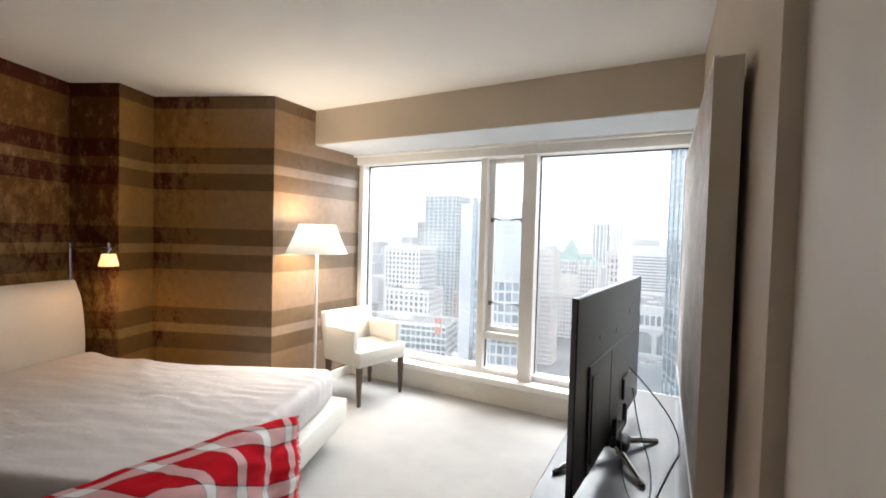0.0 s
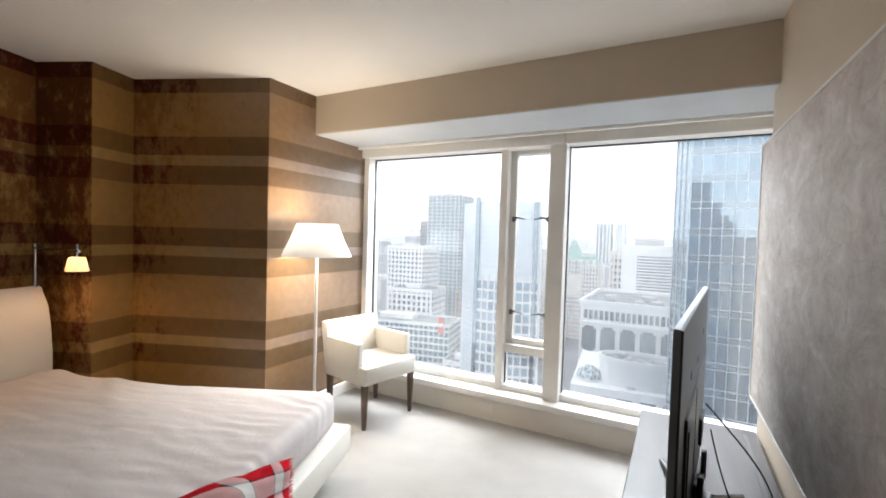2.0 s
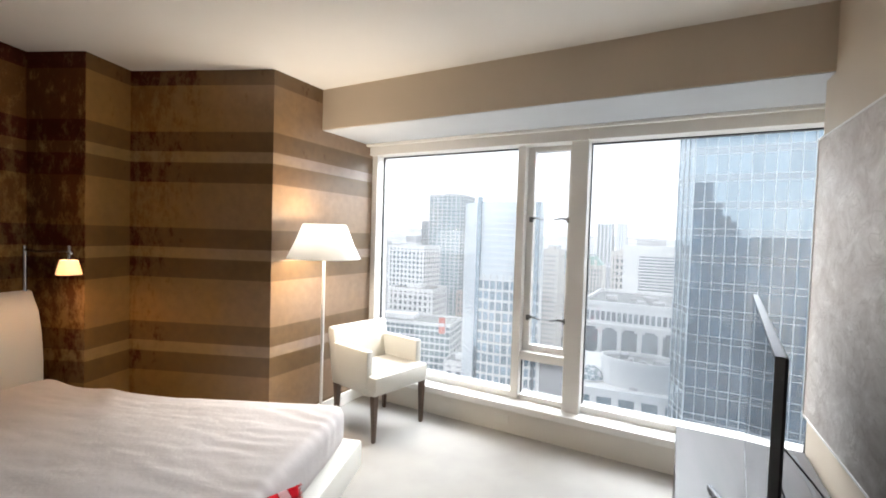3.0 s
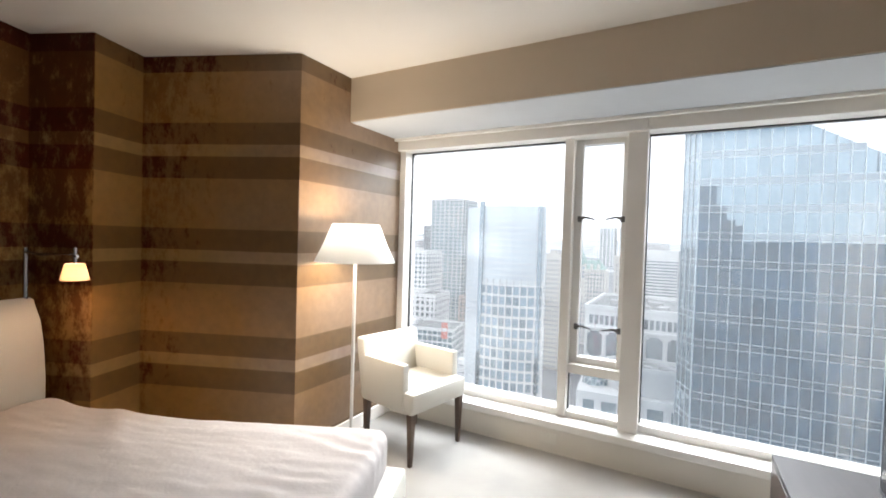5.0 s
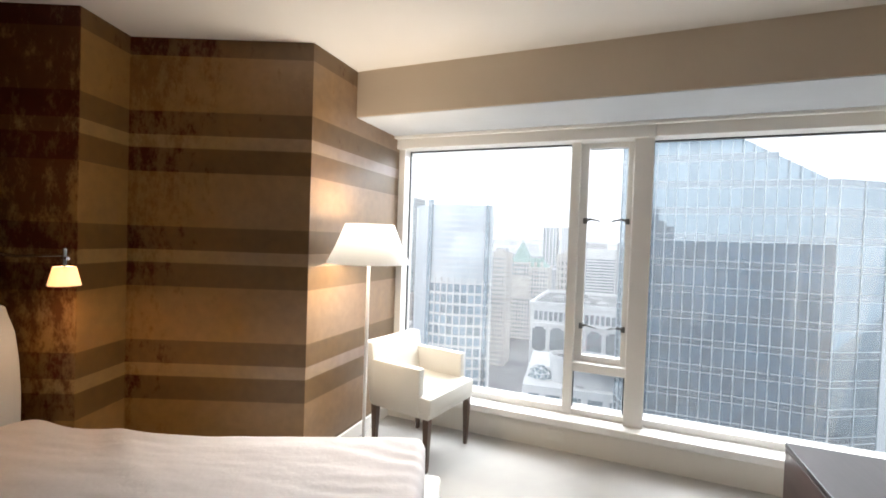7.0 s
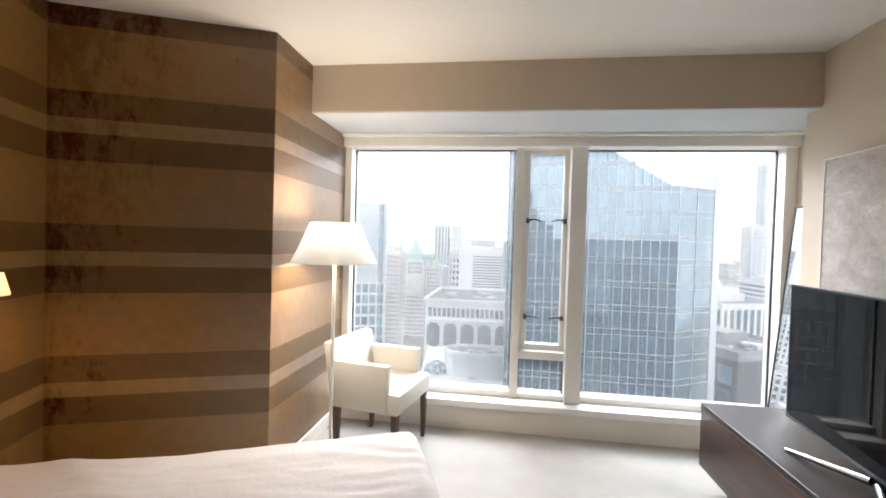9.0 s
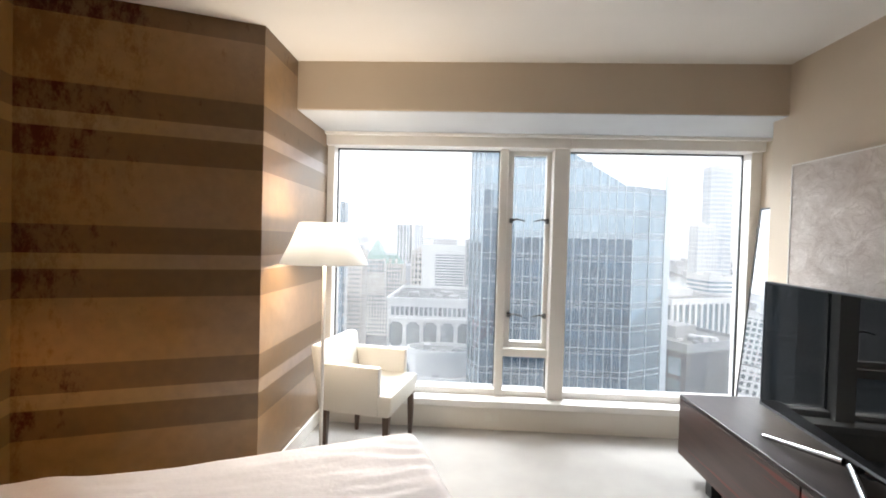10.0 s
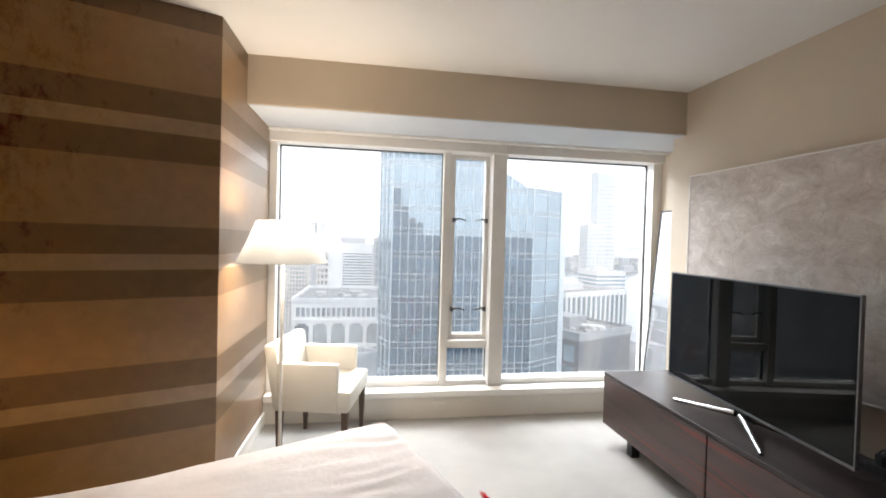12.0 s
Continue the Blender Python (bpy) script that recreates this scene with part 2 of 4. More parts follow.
M_BLACK = mat("black_plastic", (0.014, 0.015, 0.017), 0.35, var=0.2, scale=30)
M_TVBACK = mat("graphite_brushed_back", (0.021, 0.024, 0.027), 0.33, 0.2, var=0.12, scale=40, stretch=(1, 12, 1))
M_SCREEN = mat("black_tv_screen", (0.002, 0.0025, 0.003), 0.012, var=0.0)
M_SCREEN.node_tree.nodes["Principled BSDF"].inputs["Specular IOR Level"].default_value = 0.15
M_SILVER = mat("silver_edge", (0.17, 0.17, 0.18), 0.35, 0.9, var=0.05)
M_CABLE = mat("black_cable_rubber", (0.012, 0.012, 0.013), 0.5)
M_PANELSIDE = mat("beige_panel_side", (0.70, 0.62, 0.51), 0.6, var=0.05)
M_MIRROR = mat("mirror_silver", (0.92, 0.93, 0.93), 0.01, 1.0, var=0.0)
# wall paint by the entry, with missing light put into its paler colour
M_TAUPE_LIT = mat("lit_taupe_paint", (0.82, 0.76, 0.68), 0.6, var=0.03, scale=2.5, bump=0.1, bscale=260)
M_OUTLET = mat("cream_outlet_plastic", (0.72, 0.69, 0.63), 0.4, var=0.02)


def canvas_material():
    """Plaster-like abstract canvas: grey-brown, scraped upwards, ochre patches, white flecks."""
    m, n, l, p = nodes_of("scraped_plaster_canvas")
    tc = n.new("ShaderNodeTexCoord")
    mp = n.new("ShaderNodeMapping")
    mp.inputs["Scale"].default_value = (1.6, 1.3, 1.9)
    l.new(tc.outputs["Object"], mp.inputs["Vector"])
    a = n.new("ShaderNodeTexNoise")
    a.inputs["Scale"].default_value, a.inputs["Detail"].default_value, a.inputs["Roughness"].default_value = 4.2, 12, 0.74
    a.inputs["Distortion"].default_value = 0.5
    l.new(mp.outputs["Vector"], a.inputs["Vector"])
    r = n.new("ShaderNodeValToRGB")
    e = r.color_ramp.elements
    e[0].position, e[0].color = 0.34, (0.42, 0.345, 0.30, 1)
    e[1].position, e[1].color = 0.66, (0.74, 0.68, 0.63, 1)
    for pos, col in ((0.46, (0.53, 0.46, 0.415, 1)), (0.55, (0.60, 0.535, 0.49, 1))):
        k = e.new(pos)
        k.color = col
    l.new(a.outputs["Fac"], r.inputs["Fac"])
    # trowel creases: thin ridges where a warped noise crosses its middle value
    crease = n.new("ShaderNodeTexNoise")
    crease.inputs["Scale"].default_value, crease.inputs["Detail"].default_value, crease.inputs["Distortion"].default_value = 3.4, 3, 1.4
    l.new(mp.outputs["Vector"], crease.inputs["Vector"])
    away, dist, line = (n.new("ShaderNode" + k) for k in ("Math", "Math", "MapRange"))
    away.operation, dist.operation = "SUBTRACT", "ABSOLUTE"
    away.inputs[1].default_value = 0.5
    l.new(crease.outputs["Fac"], away.inputs[0])
    l.new(away.outputs[0], dist.inputs[0])
    line.inputs["From Max"].default_value, line.inputs["To Min"].default_value, line.inputs["To Max"].default_value = 0.016, 0.55, 0.0
    l.new(dist.outputs[0], line.inputs["Value"])
    patchy = n.new("ShaderNodeMath")
    patchy.operation = "MULTIPLY"
    l.new(line.outputs["Result"], patchy.inputs[0])
    l.new(a.outputs["Fac"], patchy.inputs[1])
    ochre = n.new("ShaderNodeMix")
    ochre.data_type = "RGBA"
    ochre.inputs["B"].default_value = (0.25, 0.175, 0.125, 1)
    l.new(patchy.outputs[0], ochre.inputs["Factor"])
    l.new(r.outputs["Color"], ochre.inputs["A"])
    l.new(ochre.outputs["Result"], p.inputs["Base Color"])
    p.inputs["Roughness"].default_value = 0.62
    b = n.new("ShaderNodeBump")
    b.inputs["Strength"].default_value, b.inputs["Distance"].default_value = 0.7, 0.008
    l.new(a.outputs["Fac"], b.inputs["Height"])
    l.new(b.outputs["Normal"], p.inputs["Normal"])
    return m


M_CANVAS = canvas_material()
M_CONC = mat("pale_concrete", (0.40, 0.40, 0.395), 0.85, var=0.12, scale=0.12)
M_WHITECONC = mat("white_concrete", (0.62, 0.62, 0.615), 0.8, var=0.12, scale=0.1)
# buff stone, paled by the haze over the far hotel
M_STONE = mat("buff_stone", (0.56, 0.53, 0.49), 0.85, var=0.15, scale=0.15)
M_BRICKP = mat("pink_brown_masonry", (0.42, 0.36, 0.33), 0.85, var=0.15, scale=0.2)
M_COPPER = mat("green_copper_roof", (0.27, 0.37, 0.335), 0.7, var=0.15, scale=0.3)
# dark glass, lifted a little to carry the air's haze
M_DARKWIN = mat("dark_building_glass", (0.15, 0.17, 0.185), 0.12, var=0.35, scale=0.4, rnd=0.3)
M_BLUEWIN = mat("blue_tower_glass", (0.21, 0.29, 0.325), 0.1, 0.35, var=0.25, scale=0.15, rnd=0.3)
M_TOWERGLASS = mat("reflective_blue_glass", (0.215, 0.29, 0.338), 0.03, 0.93, var=0.05, scale=0.1, rnd=0.12)
# pale and grey-blue glass with the distance haze put into the colour
M_PALEGLASS = mat("hazy_pale_blue_glass", (0.50, 0.55, 0.585), 0.3, 0.2, var=0.12, scale=0.05, rnd=0.12)
M_HAZEWIN = mat("hazed_grey_blue_window_glass", (0.22, 0.29, 0.34), 0.2, var=0.25, scale=0.2, rnd=0.3)
M_WATER = mat("harbour_water", (0.10, 0.13, 0.14), 0.12, var=0.2, scale=0.01, bump=0.2, bscale=0.2)
M_CLAD = mat("charcoal_cladding", (0.10, 0.105, 0.11), 0.7, var=0.2, scale=0.3)
M_SIGN = mat("red_sign_paint", (0.50, 0.14, 0.10), 0.6, var=0.15, scale=0.5)
M_MULLION = mat("pale_aluminium", (0.50, 0.55, 0.58), 0.4, 0.3, var=0.05)
M_SPANDREL = mat("grey_blue_spandrel", (0.21, 0.26, 0.295), 0.05, 0.88, var=0.05, scale=0.3, rnd=0.05)
M_ROOF = mat("gravel_roof", (0.20, 0.205, 0.205), 0.9, var=0.2, scale=0.3)
M_DARKROOF = mat("dark_grey_cladding", (0.27, 0.28, 0.29), 0.7, var=0.2, scale=0.3)
M_STREET = mat("street_ground", (0.16, 0.16, 0.165), 0.9, var=0.4, scale=0.02)
M_ROAD = mat("asphalt", (0.06, 0.06, 0.063), 0.9, var=0.2, scale=0.3)
# pale grey with the distance haze in it, for far blocks and hills
M_FARCITY = mat("hazed_distance_grey", (0.44, 0.45, 0.46), 0.9, var=0.3, scale=0.01)
M_LEAF = mat("bare_street_foliage", (0.10, 0.10, 0.07), 0.9, var=0.4, scale=1)
M_TRUNK = mat("tree_bark", (0.09, 0.07, 0.055), 0.9, var=0.3, scale=4)
M_OWN = mat("dark_tower_cladding", (0.085, 0.24, 0.37), 0.3, 0.3, var=0.45, scale=0.12)
M_RED = mat("red_banner_cloth", (0.5, 0.05, 0.05), 0.8)


# ---- mesh helpers ----
def box(bm, lo, hi, bevel=0.0, seg=2):
    r = bmesh.ops.create_cube(bm, size=1)
    s = [hi[i] - lo[i] for i in range(3)]
    c = [(hi[i] + lo[i]) / 2 for i in range(3)]
    for v in r["verts"]:
        v.co = Vector((v.co.x * s[0] + c[0], v.co.y * s[1] + c[1], v.co.z * s[2] + c[2]))
    if bevel:
        edges = list({e for v in r["verts"] for e in v.link_edges})
        bmesh.ops.bevel(bm, geom=edges, offset=bevel, segments=seg, affect="EDGES", profile=0.5)
    return bm


def boxes(*items, bevel=0.0):
    bm = bmesh.new()
    for lo, hi in items:
        box(bm, lo, hi, bevel)
    return bm


def prism(points, z0, z1):
    """An upright prism over a plan polygon."""
    bm = bmesh.new()
    low = [bm.verts.new((x, y, z0)) for x, y in points]
    top = [bm.verts.new((x, y, z1)) for x, y in points]
    k = len(points)
    for i in range(k):
        bm.faces.new((low[i], low[(i + 1) % k], top[(i + 1) % k], top[i]))
    bm.faces.new(list(reversed(low)))
    bm.faces.new(top)
    bmesh.ops.recalc_face_normals(bm, faces=bm.faces)
    return bm


def lathe(profile, steps=48, closed=False):
    """Turns a list of (radius, height) round the z axis."""
    bm = bmesh.new()
    rings = []
    for r, z in profile:
        rings.append([bm.verts.new((r * math.cos(2 * math.pi * i / steps), r * math.sin(2 * math.pi * i / steps), z)) for i in range(steps)])
    pairs = list(zip(rings, rings[1:])) + ([(rings[-1], rings[0])] if closed else [])
    for a, b in pairs:
        for i in range(steps):
            bm.faces.new((a[i], a[(i + 1) % steps], b[(i + 1) % steps], b[i]))
    if not closed:
        bm.faces.new(list(reversed(rings[0])))
        bm.faces.new(rings[-1])
    bmesh.ops.recalc_face_normals(bm, faces=bm.faces)
    return bm


def rod(bm, a, b, r0, r1=None, steps=12):
    """A tapered rod from a to b."""
    a, b = Vector(a), Vector(b)
    r1 = r0 if r1 is None else r1
    q = (b - a).to_track_quat("Z", "Y")
    rings = []
    for c, r in ((a, r0), (b, r1)):
        rings.append([bm.verts.new(c + q @ Vector((r * math.cos(2 * math.pi * i / steps), r * math.sin(2 * math.pi * i / steps), 0))) for i in range(steps)])
    for i in range(steps):
        bm.faces.new((rings[0][i], rings[0][(i + 1) % steps], rings[1][(i + 1) % steps], rings[1][i]))
    bm.faces.new(list(reversed(rings[0])))
    bm.faces.new(rings[1])
    return bm


def mesh_of(name, bm, material, smooth=False):
    me = bpy.data.meshes.new(name)
    bm.to_mesh(me)
    bm.free()
    me.materials.append(material)
    if smooth:
        for f in me.polygons:
            f.use_smooth = True
        me.set_sharp_from_angle(angle=radians(40))
    return me


def part(name, bm, material, parent, label="", smooth=False):
    me = bm if isinstance(bm, bpy.types.Mesh) else mesh_of(name, bm, material, smooth)
    ob = new(name, me)
    ob.parent = parent
    return tagged(ob, label=label)


def thing(name, m, label, category, group=""):
    ob = new(name)
    ob.empty_display_size = 0.1
    ob.matrix_world = m
    return tagged(ob, label=label, category=category, group=group)


def structure(name, bm, material, label="", smooth=False):
    return tagged(new(name, mesh_of(name, bm, material, smooth)), label=label, kind="structure")


def tube(name, points, radius, material, parent, label=""):
    cu = bpy.data.curves.new(name, "CURVE")
    cu.dimensions, cu.bevel_depth, cu.bevel_resolution, cu.resolution_u = "3D", radius, 3, 10
    sp = cu.splines.new("NURBS")
    sp.points.add(len(points) - 1)
    for k, c in zip(sp.points, points):
        k.co = (*c, 1)
    sp.use_endpoint_u, sp.order_u = True, 3
    cu.materials.append(material)
    tmp = bpy.data.objects.new(name + "_curve", cu)
    me = bpy.data.meshes.new_from_object(tmp)
    me.name = name
    bpy.data.objects.remove(tmp)
    ob = new(name, me)
    for f in me.polygons:
        f.use_smooth = True
    ob.parent = parent
    return tagged(ob, label=label)


# ---- the room ----
H = 2.57
structure("floor", boxes(((-5.2, -1.9, -0.2), (0.5, 4.3, 0.0))), M_CARPET, "cream cut-pile carpet over the whole bedroom floor")
structure("ceiling", boxes(((-5.2, -1.9, H), (0.5, 4.3, H + 0.25))), M_CEIL, "plain white painted ceiling")
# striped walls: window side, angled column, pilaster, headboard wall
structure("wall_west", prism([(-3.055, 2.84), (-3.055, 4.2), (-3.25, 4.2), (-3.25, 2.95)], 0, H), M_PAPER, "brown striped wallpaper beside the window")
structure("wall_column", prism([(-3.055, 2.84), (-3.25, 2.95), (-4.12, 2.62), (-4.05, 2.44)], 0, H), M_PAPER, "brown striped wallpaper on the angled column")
structure("wall_pilaster", prism([(-4.05, 2.44), (-4.12, 2.62), (-4.6, 2.4), (-4.45, 1.9), (-4.32, 1.96), (-3.94, 2.12)], 0, H), M_PAPER, "striped damask wallpaper on the pilaster, partly darkened as shade")
structure("wall_headboard", prism([(-4.32, 1.96), (-4.45, 1.9), (-2.95, -1.9), (-2.78, -1.9)], 0, H), M_PAPER, "striped damask wallpaper behind the bed, partly darkened as shade")
# unseen closing wall, kept white to bounce light into the room
structure("wall_south", boxes(((-2.95, -1.9, 0), (0.3, -1.7, H))), M_CEIL, "plain white wall added out of view to close the room")
structure("wall_east", prism([(0.0, 3.43), (0.048, 1.31), (0.4, 1.31), (0.4, 3.43)], 0, H), M_TAUPE, "plain taupe painted wall behind the television")
structure("wall_entry", boxes(((0.085, -1.9, 0), (0.4, 1.31, H))), M_TAUPE_LIT, "plain taupe wall by the entry, coloured as if brightly lit")
structure("wall_recess", boxes(((0.27, 3.43, 0), (0.4, 4.2, H))), M_TAUPE, "plain taupe painted recess beside the window")
structure("soffit", boxes(((-3.06, 3.3, 2.262), (0.28, 4.2, H + 0.01)), bevel=0.004), M_TAUPE, "taupe painted bulkhead above the window")
structure("soffit_lining", boxes(((-3.05, 3.306, 2.257), (0.27, 3.896, 2.2615))), M_LINING, "pale grey painted underside of the bulkhead")
structure("blind_track", boxes(((-3.05, 3.835, 2.236), (0.27, 3.868, 2.2568)), bevel=0.003), M_SILL, "thin white roller blind track under the bulkhead")
structure("window_apron", boxes(((-3.06, 3.86, 0), (0.28, 4.2, 0.175))), M_APRON, "cream painted low wall under the window")
structure("baseboard", boxes(((-3.057, 2.86, 0), (-3.04, 3.858, 0.1)), bevel=0.004), M_WHITE, "white painted baseboard")

# window: frame members, glass, the narrow opening casement
win = tagged(new("window_1"), "wide white-framed picture window with a narrow casement", "", "", "structure")
for name, lo, hi in (
    ("head", (-3.06, 3.9, 2.168), (-1.162, 4.12, 2.262)),
    ("head", (-1.158, 3.9, 2.168), (0.272, 4.12, 2.262)),
    ("left_jamb", (-3.06, 3.94, 0.225), (-3.0, 4.12, 2.168)),
    ("right_jamb", (0.19, 3.94, 0.225), (0.272, 4.12, 2.168)),
    ("mullion", (-1.28, 3.93, 0.225), (-1.16, 4.12, 2.168)),
    ("mullion", (-1.69, 3.97, 0.225), (-1.628, 4.12, 2.168)),
    ("transom", (-1.628, 3.985, 0.535), (-1.28, 4.12, 0.6)),
    ("bottom_rail", (-3.0, 3.985, 0.225), (-1.69, 4.12, 0.272)),
    ("bottom_rail", (-1.628, 3.985, 0.225), (-1.28, 4.12, 0.265)),
    ("bottom_rail", (-1.16, 3.985, 0.225), (0.19, 4.12, 0.272)),
):
    part(name, boxes((lo, hi), bevel=0.005), M_WHITE, win)
part("window_sill", boxes(((-3.055, 3.835, 0.175), (0.27, 4.12, 0.225)), bevel=0.006), M_SILL, win)
for x0, x1, z0, z1 in ((-3.0, -1.69, 0.272, 2.168), (-1.628, -1.28, 0.265, 0.535), (-1.16, 0.19, 0.272, 2.168)):
    g = part("pane", boxes(((x0, 4.05, z0), (x1, 4.062, z1))), M_GLASS, win)
    g.visible_shadow = False
    w = 0.008
    part("gasket", boxes(((x0, 4.035, z1 - w), (x1, 4.05, z1)), ((x0, 4.035, z0), (x0 + w, 4.05, z1 - w)), ((x1 - w, 4.035, z0), (x1, 4.05, z1 - w))), M_GASKET, win)
cas = part("casement", boxes(((-1.628, 4.045, 0.6), (-1.575, 4.115, 2.168)), ((-1.315, 4.045, 0.6), (-1.28, 4.115, 2.168)), ((-1.575, 4.045, 0.6), (-1.315, 4.115, 0.645)), ((-1.575, 4.045, 2.135), (-1.315, 4.115, 2.168)), bevel=0.004), M_WHITE, win, "narrow white casement")
g = part("pane", boxes(((-1.575, 4.075, 0.645), (-1.315, 4.087, 2.135))), M_GLASS, cas)
g.visible_shadow = False
for z in (1.615, 0.86):
    for sx, x in ((1, -1.585), (-1, -1.305)):
        bm = boxes(((x - 0.014, 4.015, z - 0.02), (x + 0.014, 4.046, z + 0.02)), bevel=0.004)
        rod(bm, (x, 4.02, z), (x + sx * 0.04, 4.0, z + 0.012), 0.009, 0.008)
        rod(bm, (x + sx * 0.04, 4.0, z + 0.012), (x + sx * 0.105, 3.995, z - 0.004), 0.007, 0.005)
        part("latch", bm, M_STEEL, cas, "dark metal casement latch")

outlet = thing("wall_outlet", pose(-1.71, 3.86, 0.1), "cream plastic wall outlet under the window", "outlet")
part("cover_plate", boxes(((-0.058, -0.006, -0.036), (0.058, 0.001, 0.036)), bevel=0.003), M_OUTLET, outlet)
for x in (-0.025, 0.025):
    part("socket", boxes(((x - 0.017, -0.009, -0.02), (x + 0.017, -0.005, 0.02)), bevel=0.002), M_OUTLET, outlet)


# ---- bed ----
def soft_block(lo, hi, nx, ny, nz, r, wobble, wrinkles):
    """A padded block with rounded edges, slight sag and cloth wrinkles."""
    bm = bmesh.new()
    bmesh.ops.create_grid(bm, x_segments=1, y_segments=1, size=1)
    bm.clear()
    size = [hi[i] - lo[i] for i in range(3)]
    n = (nx, ny, nz)
    seen = {}

    def vert(i, j, k):
        key = (i, j, k)
        if key not in seen:
            p = Vector((lo[0] + size[0] * i / nx, lo[1] + size[1] * j / ny, lo[2] + size[2] * k / nz))
            c = Vector([min(max(p[a], lo[a] + r), hi[a] - r) for a in range(3)])
            d = p - c
            if d.length > 1e-6:
                p = c + d.normalized() * min(d.length, r)
            w = wobble * noise.noise(p * 2.3) + wrinkles * noise.turbulence(Vector((p.x * 3.2, p.y * 9.0, p.z * 4)), 3, False)
            w += 0.0045 * wrinkles / 0.005 * math.sin(60 * p.y + 14 * p.x + 5 * noise.noise(p * 4)) * max(0.0, min(1.0, (p.x + 0.75) / 0.6)) * max(0.0, noise.noise(p * 3.1 + Vector((4, 1, 0))) + 0.25)
            if k > nz / 2:
                p.z += w
            p.x += 0.4 * w
            p.y += 0.4 * w
            seen[key] = bm.verts.new(p)
        return seen[key]

    for a, b, c in ((0, 1, 2), (1, 2, 0), (2, 0, 1)):
        for end in (0, n[c]):
            for i in range(n[a]):
                for j in range(n[b]):
                    q = []
                    for di, dj in ((0, 0), (1, 0), (1, 1), (0, 1)):
                        t = [0, 0, 0]
                        t[a], t[b], t[c] = i + di, j + dj, end
                        q.append(vert(*t))
                    bm.faces.new(q if end else list(reversed(q)))
    return bm


BED = pose(-2.165, 2.62, 0, 0, 0, 19.5)
bed = thing("bed", BED, "white leather platform bed with an unmade white fitted sheet", "bed")
mattress = soft_block((-2.0, -1.53, 0.3), (0.0, 0.0, 0.52), 150, 120, 10, 0.055, 0.010, 0.005)
for v in mattress.verts:
    give = min(1.0, max(0.0, (v.co.y + 0.5) / 0.5)) * min(1.0, max(0.0, -v.co.x))
    v.co.y -= 0.05 * give
    v.co.x += 0.018 * min(1.0, max(0.0, (v.co.x + 0.4) / 0.4)) * min(1.0, max(0.0, -v.co.y / 0.3))
    v.co.z -= 0.018 * give * (v.co.z > 0.4)
    bunch = math.exp(-((v.co.x + 1.84) / 0.11) ** 2 - ((v.co.y + 0.07) / 0.17) ** 2) + 0.5 * math.exp(-((v.co.x + 1.5 + 0.9 * v.co.y) / 0.09) ** 2) * max(0.0, 1 + v.co.y / 0.6)
    v.co.z += 0.034 * bunch * (v.co.z > 0.4)
part("mattress", mattress, M_SHEET, bed, "mattress in a creased white fitted sheet", True)
part("platform", boxes(((-2.06, -1.59, 0.14), (0.075, 0.065, 0.3)), bevel=0.02), M_LEATHER, bed, "white leather bed platform", True)
part("plinth", boxes(((-1.9, -1.35, 0.0), (-0.3, -0.18, 0.15))), M_BLACK, bed)
hb = bmesh.new()
prof = [(-2.0, 0.2), (-2.0, 0.62), (-2.012, 0.78), (-2.035, 0.92), (-2.075, 1.02), (-2.11, 1.052), (-2.145, 1.045), (-2.15, 1.0), (-2.125, 0.85), (-2.11, 0.6), (-2.105, 0.2)]
ends = []
for y in (-1.58, -1.565, -0.005, 0.01):
    inset = 0.012 if y in (-1.58, 0.01) else 0.0
    ends.append([hb.verts.new((x + (inset if x < -2.08 else -inset), y, z - (inset if z > 1.0 else 0))) for x, z in prof])
for a, b in zip(ends, ends[1:]):
    for i in range(len(prof)):
        hb.faces.new((a[i], a[(i + 1) % len(prof)], b[(i + 1) % len(prof)], b[i]))
hb.faces.new(ends[0])
hb.faces.new(ends[-1])
bmesh.ops.recalc_face_normals(hb, faces=hb.faces)
part("headboard", hb, M_LEATHER, bed, "white leather headboard with a rolled top", True)

# plaid blanket over the foot of the bed
blanket = thing("blanket", BED, "red and white tartan wool blanket over the bed foot", "blanket")
bl = bmesh.new()
uvl = bl.loops.layers.uv.new("UVMap")
NU, NV = 60, 44
grid = []
for i in range(NU + 1):
    row = []
    u = i / NU * 0.98
    for j in range(NV + 1):
        v = j / NV * 1.02
        y = -0.747 - v - 0.03 * u
        edge = -0.07 + 0.30 * v if v < 0.25 else 0.005 + 0.56 * (v - 0.25)
        s = edge - u * (0.46 + max(0.0, edge)) / 0.98
        lift = 0.012 + 0.012 * noise.noise(Vector((u * 5, v * 4, 0.3))) + 0.008 * noise.noise(Vector((u * 13, v * 11, 2)))
        if s > 0:
            p = Vector((-s, y, 0.53 + lift))
        else:
            d = -s
            a = min(d / 0.06, 1.5708)
            drop = max(0.0, d - 0.094)
            p = Vector((0.02 + 0.065 * math.sin(a) + lift + (0.02 + 0.02 * math.sin(v * 19)) * min(1, drop * 4), y, 0.53 + lift * (1 - a / 1.6) - 0.06 * (1 - math.cos(a)) - drop))
        row.append((bl.verts.new(p), (edge - s, v)))
    grid.append(row)
for i in range(NU):
    for j in range(NV):
        q = (grid[i][j], grid[i + 1][j], grid[i + 1][j + 1], grid[i][j + 1])
        f = bl.faces.new([k[0] for k in q])
        for lp, k in zip(f.loops, q):
            lp[uvl].uv = k[1]
bmesh.ops.recalc_face_normals(bl, faces=bl.faces)
fringe = bmesh.new()
rf = random.Random(5)
